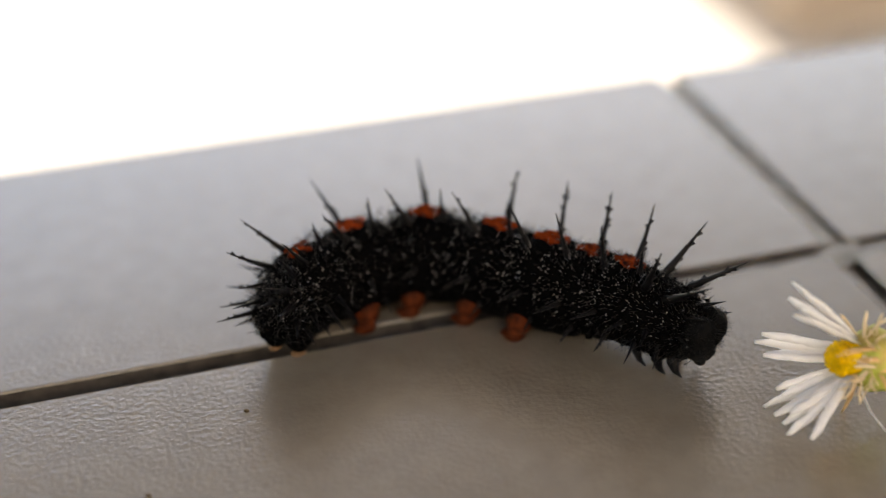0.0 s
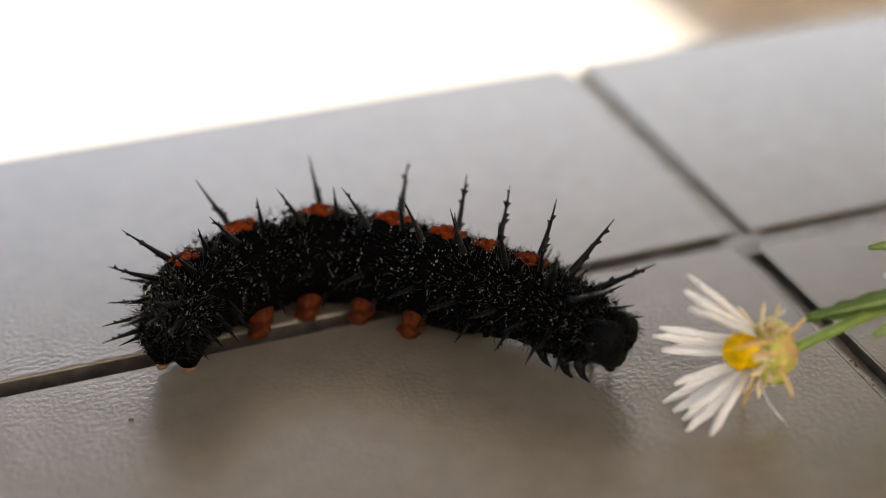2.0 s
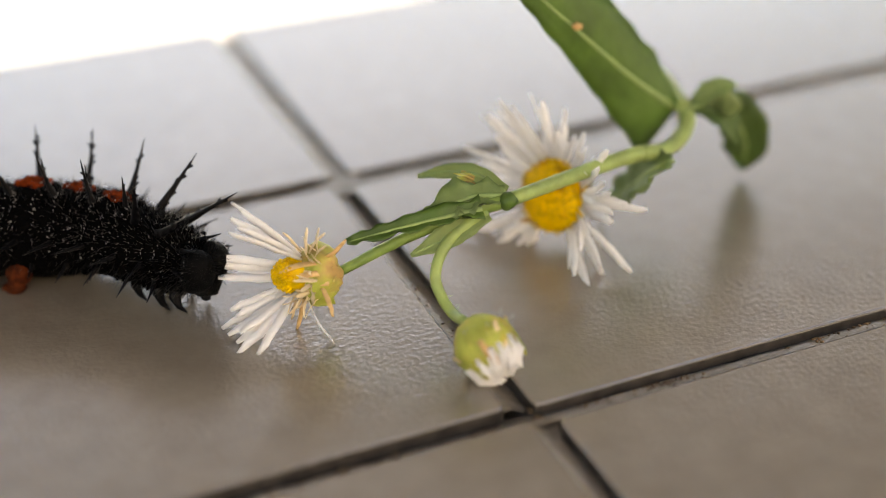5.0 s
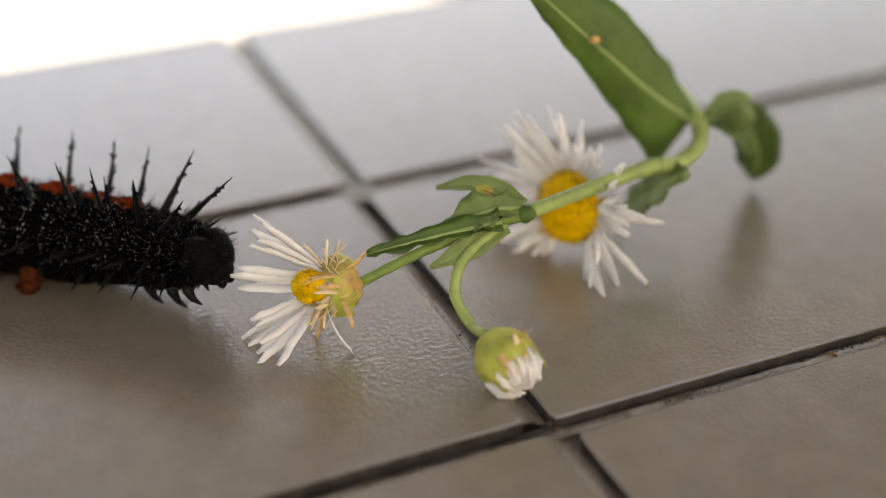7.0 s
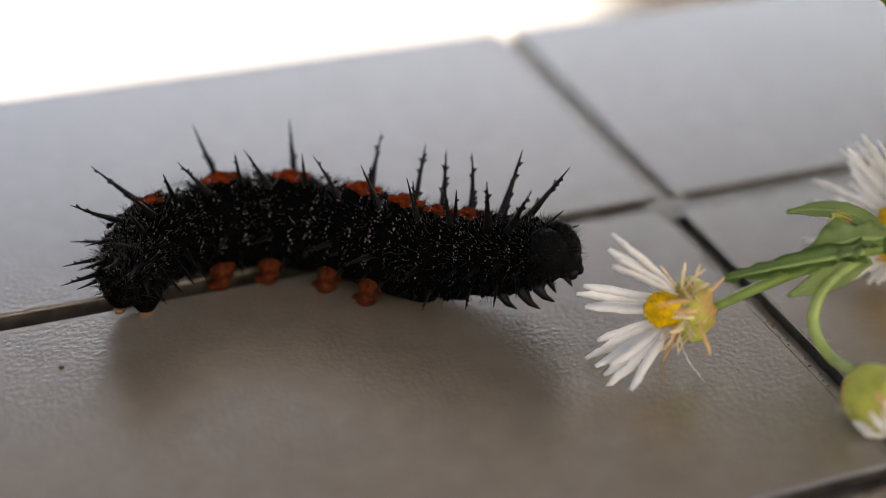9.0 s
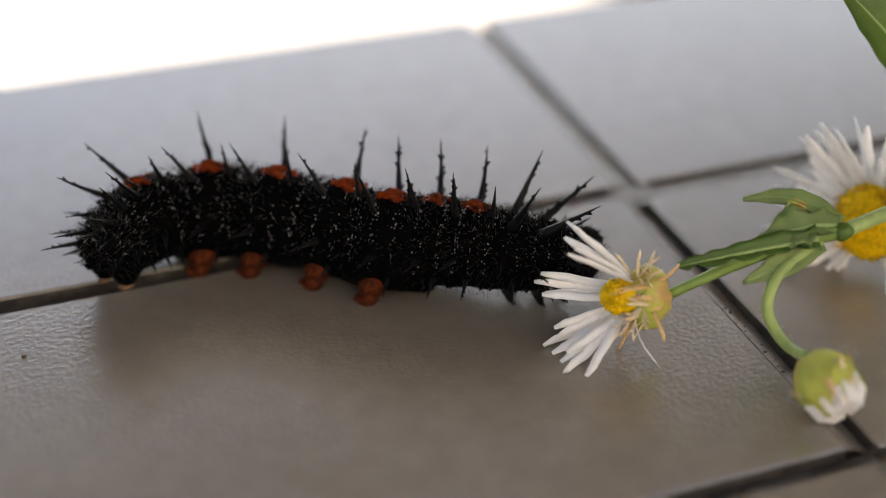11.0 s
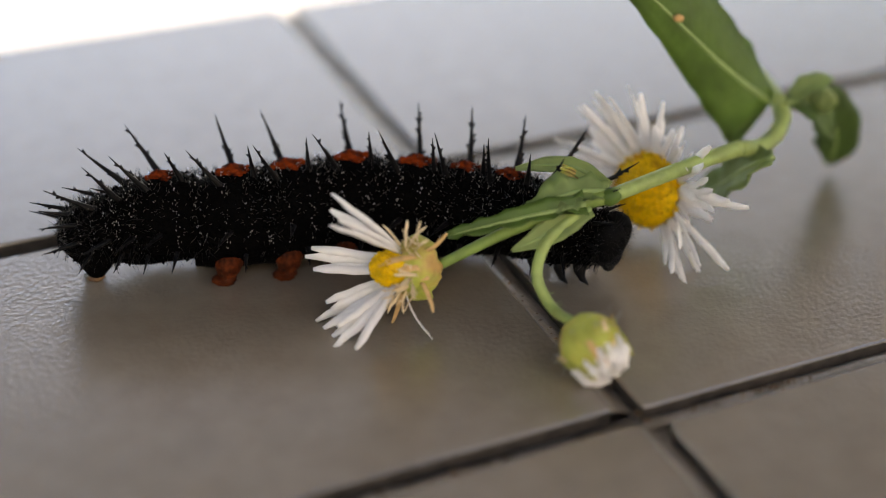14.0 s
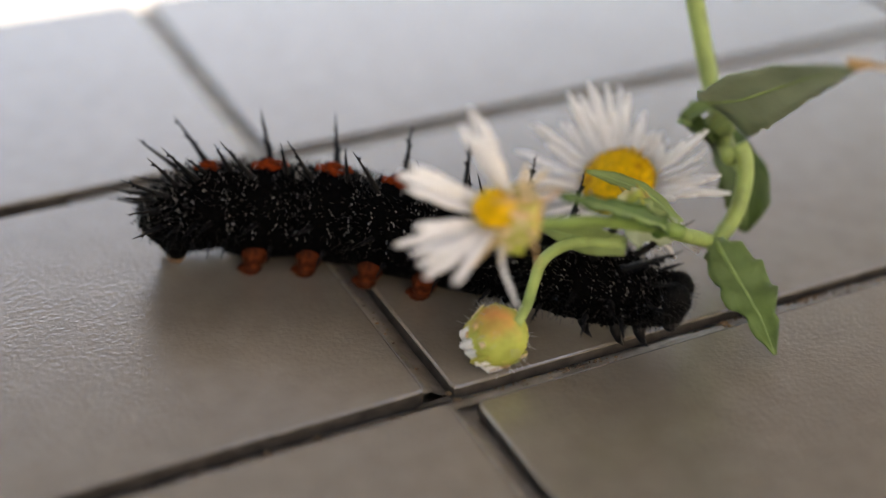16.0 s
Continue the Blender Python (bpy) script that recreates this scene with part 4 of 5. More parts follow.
    stem("flower_stalk", f2, [Vector((0, 0, 0.6 * MM)), Vector((0.3 * MM, 0.2 * MM, -1.5 * MM)), Vector((1.4 * MM, 0.6 * MM, -3.4 * MM))], 0.7 * MM, 0.6 * MM, n=8, label="short green stalk")
    return sprig, p


sprig, SPRIG = build_sprig()


# ---------------------------------------------------------------- what moves
def motions():
    walk(caterpillar, [
        (0.0, pose(-0.04231, 0.00051, 0, 0, 0, -17.4)),
        (0.5, pose(-0.04286, 0.00016, 0, 0, 0, -17.7)),
        (1.0, pose(-0.04223, 0.00099, 0, 0, 0, -16.9)),
        (1.5, pose(-0.04219, 0.00132, 0, 0, 0, -15.7)),
        (2.0, pose(-0.04225, 0.00102, 0, 0, 0, -15.1)),
        (2.5, pose(-0.04219, 0.00086, 0, 0, 0, -16.3)),
        (3.0, pose(-0.04188, 0.00071, 0, 0, 0, -16.5)),
        (3.5, pose(-0.04227, 0.00129, 0, 0, 0, -16.9)),
        (4.0, pose(-0.04224, 0.00077, 0, 0, 0, -17.3)),
        (4.5, pose(-0.04253, -0.00056, 0, 0, 0, -14.9)),
        (5.0, pose(-0.04184, -0.00345, 0, 0, 0, -11.8)),
        (7.5, pose(-0.04078, -0.00124, 0, 0, 0, -12.2)),
        (8.0, pose(-0.04034, -0.00150, 0, 0, 0, -17.2)),
        (8.5, pose(-0.03985, -0.00239, 0, 0, 0, -16.2)),
        (11.0, pose(-0.03734, -0.00542, 0, 0, 0, -22.2)),
        (11.5, pose(-0.03626, -0.00629, 0, 0, 0, -22.4)),
        (12.0, pose(-0.03257, -0.00745, 0, 0, 0, -23.0)),
        (12.5, pose(-0.02810, -0.01075, 0, 0, 0, -20.2)),
        (13.0, pose(-0.02204, -0.01222, 0, 0, 0, -19.5)),
        (13.5, pose(-0.01842, -0.01353, 0, 0, 0, -19.5)),
        (14.0, pose(-0.01391, -0.01309, 0, 0, 0, -19.3)),
        (14.5, pose(-0.00982, -0.01698, 0, 0, 0, -23.5)),
        (15.0, pose(0.00011, -0.02395, 0, 0, 0, -27.3)),
        (15.5, pose(0.00248, -0.02374, 0, 0, 0, -29.0)),
        (16.0, pose(0.00423, -0.02852, 0, 0, 0, -40.1)),
    ])
    walk(SEG["tail"], [
        (0.0, pose(-0.02259, -0.00942, 0.00525, 0, -2.2, 67.6)),
        (0.5, pose(-0.02208, -0.00991, 0.00525, 0, -2.0, 70.1)),
        (1.0, pose(-0.02224, -0.01071, 0.00525, 0, -2.0, 71.1)),
        (1.5, pose(-0.02233, -0.01096, 0.00525, 0, -2.0, 69.2)),
        (2.0, pose(-0.02252, -0.01110, 0.00525, 0, -2.0, 71.1)),
        (2.5, pose(-0.02221, -0.01106, 0.00525, 0, -1.9, 73.5)),
        (3.0, pose(-0.02217, -0.01110, 0.00525, 0, -1.8, 75.2)),
        (3.5, pose(-0.02199, -0.01062, 0.00525, 0, -2.3, 66.2)),
        (4.0, pose(-0.02143, -0.01032, 0.00525, 0, -2.2, 71.3)),
        (4.5, pose(-0.02052, -0.00861, 0.00525, 0, -2.3, 70.8)),
        (5.0, pose(-0.01971, -0.00728, 0.00525, 0, -2.6, 63.9)),
        (7.5, pose(-0.02123, -0.00918, 0.00525, 0, -2.2, 70.4)),
        (8.0, pose(-0.02162, -0.00783, 0.00525, 0, -1.9, 80.0)),
        (8.5, pose(-0.02293, -0.00785, 0.00525, 0, -1.8, 76.1)),
        (11.0, pose(-0.02443, -0.00513, 0.00525, 0, -2.0, 65.3)),
        (11.5, pose(-0.02511, -0.00438, 0.00525, 0, -2.4, 42.3)),
        (12.0, pose(-0.02672, -0.00386, 0.00525, 0, -1.6, 33.3)),
        (12.5, pose(-0.02819, -0.00242, 0.00525, 0, -1.8, 40.5)),
        (13.0, pose(-0.02992, -0.00339, 0.00525, 0, -1.3, 23.7)),
        (13.5, pose(-0.02766, -0.00308, 0.00525, 0, -1.8, 34.8)),
        (14.0, pose(-0.02778, -0.00491, 0.00525, 0, -1.4, 18.0)),
        (14.5, pose(-0.02416, -0.00541, 0.00525, 0, -2.1, 38.5)),
        (15.0, pose(-0.02673, -0.00418, 0.00525, 0, -1.8, 36.3)),
        (15.5, pose(-0.02602, -0.00538, 0.00525, 0, -1.3, 38.6)),
        (16.0, pose(-0.02430, -0.00532, 0.00525, 0, -2.2, 40.5)),
    ])
    walk(SEG["A9"], [
        (0.0, pose(-0.02184, -0.00768, 0.00537, 0, -3.6, 65.9)),
        (0.5, pose(-0.02136, -0.00798, 0.00537, 0, -3.3, 68.2)),
        (1.0, pose(-0.02154, -0.00875, 0.00537, 0, -3.2, 69.8)),
        (1.5, pose(-0.02158, -0.00906, 0.00537, 0, -3.3, 67.6)),
        (2.0, pose(-0.02181, -0.00910, 0.00537, 0, -3.2, 69.3)),
        (2.5, pose(-0.02156, -0.00897, 0.00537, 0, -3.1, 71.6)),
        (3.0, pose(-0.02157, -0.00895, 0.00537, 0, -3.0, 73.0)),
        (3.5, pose(-0.02125, -0.00895, 0.00537, 0, -3.7, 65.8)),
        (4.0, pose(-0.02080, -0.00850, 0.00537, 0, -3.5, 69.7)),
        (4.5, pose(-0.01989, -0.00689, 0.00537, 0, -3.7, 68.4)),
        (5.0, pose(-0.01897, -0.00583, 0.00537, 0, -4.2, 61.9)),
        (7.5, pose(-0.02055, -0.00738, 0.00537, 0, -3.5, 67.6)),
        (8.0, pose(-0.02119, -0.00567, 0.00537, 0, -3.1, 76.6)),
        (8.5, pose(-0.02233, -0.00563, 0.00537, 0, -2.9, 72.8)),
        (11.0, pose(-0.02352, -0.00326, 0.00537, 0, -3.3, 62.2)),
        (11.5, pose(-0.02380, -0.00319, 0.00537, 0, -3.8, 42.0)),
        (12.0, pose(-0.02462, -0.00253, 0.00537, 0, -2.7, 30.6)),
        (12.5, pose(-0.02640, -0.00097, 0.00537, 0, -2.9, 36.9)),
        (13.0, pose(-0.02709, -0.00221, 0.00536, 0, -2.1, 21.3)),
        (13.5, pose(-0.02576, -0.00183, 0.00537, 0, -2.9, 31.6)),
        (14.0, pose(-0.02513, -0.00408, 0.00536, 0, -2.4, 16.5)),
        (14.5, pose(-0.02262, -0.00424, 0.00537, 0, -3.5, 35.4)),
        (15.0, pose(-0.02492, -0.00290, 0.00537, 0, -3.0, 33.5)),
        (15.5, pose(-0.02374, -0.00364, 0.00536, 0, -2.3, 35.6)),
        (16.0, pose(-0.02288, -0.00414, 0.00537, 0, -3.6, 38.4)),
    ])
    walk(SEG["A8"], [
        (0.0, pose(-0.02103, -0.00598, 0.00549, 0, -3.3, 62.3)),
        (0.5, pose(-0.02054, -0.00611, 0.00548, 0, -3.0, 64.3)),
        (1.0, pose(-0.02078, -0.00681, 0.00549, 0, -3.0, 67.1)),
        (1.5, pose(-0.02076, -0.00720, 0.00548, 0, -3.1, 64.3)),
        (2.0, pose(-0.02100, -0.00714, 0.00549, 0, -2.9, 65.5)),
        (2.5, pose(-0.02081, -0.00694, 0.00548, 0, -2.9, 67.6)),
        (3.0, pose(-0.02084, -0.00685, 0.00548, 0, -2.8, 68.3)),
        (3.5, pose(-0.02048, -0.00728, 0.00549, 0, -3.3, 64.9)),
        (4.0, pose(-0.02008, -0.00672, 0.00549, 0, -3.2, 66.4)),
        (4.5, pose(-0.01915, -0.00524, 0.00549, 0, -3.4, 63.3)),
        (5.0, pose(-0.01816, -0.00443, 0.00549, 0, -3.8, 57.9)),
        (7.5, pose(-0.01976, -0.00567, 0.00548, 0, -3.3, 61.7)),
        (8.0, pose(-0.02057, -0.00361, 0.00548, 0, -2.9, 69.2)),
        (8.5, pose(-0.02154, -0.00352, 0.00548, 0, -2.8, 65.7)),
        (11.0, pose(-0.02248, -0.00152, 0.00549, 0, -3.1, 55.6)),
        (11.5, pose(-0.02247, -0.00200, 0.00549, 0, -3.4, 41.4)),
        (12.0, pose(-0.02246, -0.00139, 0.00548, 0, -2.6, 24.7)),
        (12.5, pose(-0.02454, 0.00025, 0.00548, 0, -2.9, 29.0)),
        (13.0, pose(-0.02424, -0.00122, 0.00548, 0, -2.1, 16.2)),
        (13.5, pose(-0.02381, -0.00077, 0.00548, 0, -2.9, 24.6)),
        (14.0, pose(-0.02246, -0.00336, 0.00548, 0, -2.3, 13.4)),
        (14.5, pose(-0.02104, -0.00324, 0.00548, 0, -3.4, 28.4)),
        (15.0, pose(-0.02305, -0.00179, 0.00548, 0, -2.9, 27.6)),
        (15.5, pose(-0.02139, -0.00212, 0.00547, 0, -2.3, 29.2)),
        (16.0, pose(-0.02141, -0.00306, 0.00548, 0, -3.4, 33.9)),
    ])
    walk(SEG["A7"], [
        (0.0, pose(-0.01993, -0.00415, 0.00560, 0, -2.8, 55.7)),
        (0.5, pose(-0.01942, -0.00408, 0.00560, 0, -2.6, 57.3)),
        (1.0, pose(-0.01976, -0.00463, 0.00560, 0, -2.5, 62.4)),
        (1.5, pose(-0.01965, -0.00517, 0.00560, 0, -2.6, 58.3)),
        (2.0, pose(-0.01988, -0.00501, 0.00560, 0, -2.5, 58.6)),
        (2.5, pose(-0.01973, -0.00471, 0.00560, 0, -2.5, 60.4)),
        (3.0, pose(-0.01975, -0.00458, 0.00560, 0, -2.5, 59.9)),
        (3.5, pose(-0.01954, -0.00535, 0.00560, 0, -2.6, 63.3)),
        (4.0, pose(-0.01911, -0.00477, 0.00560, 0, -2.7, 60.3)),
        (4.5, pose(-0.01809, -0.00347, 0.00560, 0, -2.9, 54.1)),
        (5.0, pose(-0.01710, -0.00294, 0.00560, 0, -3.1, 50.6)),
        (7.5, pose(-0.01859, -0.00391, 0.00560, 0, -2.9, 50.7)),
        (8.0, pose(-0.01948, -0.00148, 0.00560, 0, -2.5, 55.3)),
        (8.5, pose(-0.02027, -0.00135, 0.00560, 0, -2.4, 52.5)),
        (11.0, pose(-0.02100, 0.00024, 0.00560, 0, -2.6, 43.5)),
        (11.5, pose(-0.02089, -0.00063, 0.00560, 0, -2.8, 40.3)),
        (12.0, pose(-0.01988, -0.00047, 0.00560, 0, -2.4, 13.9)),
        (12.5, pose(-0.02227, 0.00117, 0.00560, 0, -2.6, 14.1)),
        (13.0, pose(-0.02090, -0.00052, 0.00560, 0, -2.0, 6.9)),
        (13.5, pose(-0.02148, 0.00001, 0.00560, 0, -2.6, 11.5)),
        (14.0, pose(-0.01937, -0.00277, 0.00560, 0, -2.2, 7.7)),
        (14.5, pose(-0.01911, -0.00245, 0.00560, 0, -3.0, 15.4)),
        (15.0, pose(-0.02079, -0.00086, 0.00560, 0, -2.6, 16.6)),
        (15.5, pose(-0.01851, -0.00086, 0.00560, 0, -2.3, 17.5)),
        (16.0, pose(-0.01963, -0.00203, 0.00560, 0, -2.9, 25.8)),
    ])
    walk(SEG["A6"], [
        (0.0, pose(-0.01529, 0.00038, 0.00545, 0, -0.7, 33.6)),
        (0.5, pose(-0.01480, 0.00057, 0.00545, 0, -0.7, 32.7)),
        (1.0, pose(-0.01533, 0.00068, 0.00545, 0, -0.7, 32.5)),
        (1.5, pose(-0.01513, -0.00031, 0.00545, 0, -0.7, 34.4)),
        (2.0, pose(-0.01504, 0.00005, 0.00545, 0, -0.7, 33.5)),
        (2.5, pose(-0.01509, 0.00040, 0.00545, 0, -0.7, 34.0)),
        (3.0, pose(-0.01509, 0.00032, 0.00545, 0, -0.7, 32.5)),
        (3.5, pose(-0.01514, 0.00053, 0.00545, 0, -0.6, 34.6)),
        (4.0, pose(-0.01436, 0.00049, 0.00545, 0, -0.6, 34.7)),
        (4.5, pose(-0.01318, 0.00041, 0.00545, 0, -0.7, 22.5)),
        (5.0, pose(-0.01222, 0.00071, 0.00545, 0, -0.7, 23.5)),
        (7.5, pose(-0.01355, -0.00025, 0.00545, 0, -0.7, 25.5)),
        (8.0, pose(-0.01380, 0.00258, 0.00545, 0, -0.6, 19.0)),
        (8.5, pose(-0.01421, 0.00266, 0.00545, 0, -0.6, 16.6)),
        (11.0, pose(-0.01461, 0.00314, 0.00545, 0, -0.6, 6.2)),
        (11.5, pose(-0.01556, 0.00260, 0.00545, 0, -0.8, 13.3)),
        (12.0, pose(-0.01291, 0.00002, 0.00545, 0, -0.7, 0.3)),
        (12.5, pose(-0.01606, 0.00123, 0.00545, 0, -0.8, -4.9)),
        (13.0, pose(-0.01333, -0.00055, 0.00545, 0, -0.6, -2.4)),
        (13.5, pose(-0.01512, -0.00000, 0.00545, 0, -0.8, -3.9)),
        (14.0, pose(-0.01212, -0.00226, 0.00545, 0, -0.6, 4.4)),
        (14.5, pose(-0.01363, -0.00194, 0.00545, 0, -0.9, 4.7)),
        (15.0, pose(-0.01464, -0.00014, 0.00545, 0, -0.8, 2.8)),
        (15.5, pose(-0.01205, 0.00001, 0.00545, 0, -0.8, 2.3)),
        (16.0, pose(-0.01394, -0.00034, 0.00545, 0, -0.8, 11.8)),
    ])
    walk(SEG["A5"], [
        (0.0, pose(-0.00772, 0.00284, 0.00545, 0, 0.2, -2.5)),
        (0.5, pose(-0.00760, 0.00267, 0.00545, 0, 0.2, -3.4)),
        (1.0, pose(-0.00777, 0.00228, 0.00545, 0, 0.2, -3.2)),
        (1.5, pose(-0.00751, 0.00208, 0.00545, 0, 0.2, -0.3)),
        (2.0, pose(-0.00727, 0.00239, 0.00545, 0, 0.2, -2.5)),
        (2.5, pose(-0.00738, 0.00263, 0.00545, 0, 0.2, -3.8)),
        (3.0, pose(-0.00749, 0.00240, 0.00545, 0, 0.2, -3.0)),
        (3.5, pose(-0.00742, 0.00219, 0.00545, 0, 0.1, -4.5)),
        (4.0, pose(-0.00734, 0.00275, 0.00545, 0, 0.2, -3.5)),
        (4.5, pose(-0.00613, 0.00126, 0.00545, 0, 0.2, -5.5)),
        (5.0, pose(-0.00567, 0.00168, 0.00545, 0, 0.2, -7.8)),
        (7.5, pose(-0.00722, 0.00150, 0.00545, 0, 0.2, 2.7)),
        (8.0, pose(-0.00676, 0.00298, 0.00545, 0, 0.1, -13.7)),
        (8.5, pose(-0.00726, 0.00293, 0.00545, 0, 0.1, -11.1)),
        (11.0, pose(-0.00758, 0.00230, 0.00545, 0, 0.2, -13.5)),
        (11.5, pose(-0.00833, 0.00184, 0.00545, 0, 0.2, -13.0)),
        (12.0, pose(-0.00662, 0.00023, 0.00545, 0, 0.2, 3.0)),
        (12.5, pose(-0.00867, 0.00072, 0.00545, 0, 0.2, -4.3)),
        (13.0, pose(-0.00629, -0.00045, 0.00545, 0, 0.2, 4.6)),
        (13.5, pose(-0.00802, -0.00016, 0.00545, 0, 0.2, 0.1)),
        (14.0, pose(-0.00656, -0.00141, 0.00545, 0, 0.2, 13.8)),
        (14.5, pose(-0.00749, -0.00085, 0.00545, 0, 0.3, 11.0)),
        (15.0, pose(-0.00803, 0.00022, 0.00545, 0, 0.2, 1.6)),
        (15.5, pose(-0.00581, 0.00014, 0.00545, 0, 0.2, 0.5)),
        (16.0, pose(-0.00741, 0.00060, 0.00545, 0, 0.2, 1.6)),
    ])
    walk(SEG["A4"], [
        (0.0, pose(0.00000, 0.00000, 0.00545, 0, -0.0, -28.8)),
        (0.5, pose(0.00000, 0.00000, 0.00545, 0, -0.0, -25.9)),
        (1.0, pose(0.00000, 0.00000, 0.00545, 0, -0.0, -31.1)),
        (1.5, pose(0.00000, 0.00000, 0.00545, 0, -0.0, -27.1)),
        (2.0, pose(0.00000, 0.00000, 0.00545, 0, -0.0, -28.7)),
        (2.5, pose(0.00000, 0.00000, 0.00545, 0, -0.0, -29.0)),
        (3.0, pose(0.00000, 0.00000, 0.00545, 0, -0.0, -27.2)),
        (3.5, pose(0.00000, 0.00000, 0.00545, 0, 0.0, -27.2)),
        (4.0, pose(0.00000, 0.00000, 0.00545, 0, 0.0, -26.3)),
        (4.5, pose(0.00000, 0.00000, 0.00545, 0, 0.0, -15.2)),
        (5.0, pose(0.00000, 0.00000, 0.00545, 0, -0.0, -18.1)),
        (7.5, pose(0.00000, 0.00000, 0.00545, 0, 0.1, -23.8)),
        (8.0, pose(0.00000, 0.00000, 0.00545, 0, 0.1, -25.1)),
        (8.5, pose(0.00000, 0.00000, 0.00545, 0, 0.2, -29.8)),
        (11.0, pose(0.00000, 0.00000, 0.00545, 0, 0.0, -22.9)),
        (11.5, pose(0.00000, 0.00000, 0.00545, 0, -0.0, -15.6)),
        (12.0, pose(0.00000, 0.00000, 0.00545, 0, -0.0, -13.1)),
        (12.5, pose(0.00000, 0.00000, 0.00545, 0, -0.0, -3.6)),
        (13.0, pose(0.00000, 0.00000, 0.00545, 0, -0.0, -0.8)),
        (13.5, pose(0.00000, 0.00000, 0.00545, 0, -0.0, 3.2)),
        (14.0, pose(0.00000, 0.00000, 0.00545, 0, -0.0, 1.3)),
        (14.5, pose(0.00000, 0.00000, 0.00545, 0, -0.0, 1.7)),
        (15.0, pose(0.00000, 0.00000, 0.00545, 0, -0.0, -3.9)),
        (15.5, pose(0.00000, 0.00000, 0.00545, 0, -0.0, -4.9)),
        (16.0, pose(0.00000, 0.00000, 0.00545, 0, -0.0, -6.1)),
    ])
    walk(SEG["A3"], [
        (0.0, pose(0.00545, -0.00304, 0.00545, 0, -0.1, -29.2)),
        (0.5, pose(0.00587, -0.00293, 0.00545, 0, -0.1, -29.5)),
        (1.0, pose(0.00516, -0.00382, 0.00545, 0, -0.1, -34.8)),
        (1.5, pose(0.00583, -0.00367, 0.00545, 0, -0.1, -34.6)),
        (2.0, pose(0.00554, -0.00352, 0.00545, 0, -0.1, -34.7)),
        (2.5, pose(0.00576, -0.00359, 0.00545, 0, -0.1, -34.5)),
        (3.0, pose(0.00576, -0.00340, 0.00545, 0, -0.1, -33.2)),
        (3.5, pose(0.00594, -0.00373, 0.00545, 0, -0.1, -33.5)),
        (4.0, pose(0.00596, -0.00296, 0.00545, 0, -0.1, -30.4)),
        (4.5, pose(0.00584, -0.00209, 0.00545, 0, -0.2, -27.7)),
        (5.0, pose(0.00534, -0.00148, 0.00545, 0, -0.1, -15.5)),
        (7.5, pose(0.00511, -0.00291, 0.00545, 0, -0.5, -33.1)),
        (8.0, pose(0.00580, -0.00261, 0.00545, 0, -0.6, -28.9)),
        (8.5, pose(0.00440, -0.00284, 0.00545, 0, -0.7, -35.7)),
        (11.0, pose(0.00527, -0.00201, 0.00545, 0, -0.2, -10.2)),
        (11.5, pose(0.00697, -0.00187, 0.00545, 0, -0.1, -8.2)),
        (12.0, pose(0.00579, -0.00209, 0.00545, 0, -0.1, -17.5)),
        (12.5, pose(0.00802, -0.00050, 0.00545, 0, -0.1, -5.8)),
        (13.0, pose(0.00616, -0.00068, 0.00545, 0, -0.1, -8.0)),
        (13.5, pose(0.00749, 0.00030, 0.00545, 0, -0.1, -2.5)),
        (14.0, pose(0.00654, -0.00120, 0.00545, 0, -0.1, -13.9)),
        (14.5, pose(0.00804, -0.00068, 0.00545, 0, -0.1, -12.7)),
        (15.0, pose(0.00524, -0.00038, 0.00545, 0, -0.1, -3.7)),
        (15.5, pose(0.00495, -0.00057, 0.00545, 0, -0.2, -5.5)),
        (16.0, pose(0.00636, -0.00073, 0.00545, 0, -0.1, -10.1)),
    ])
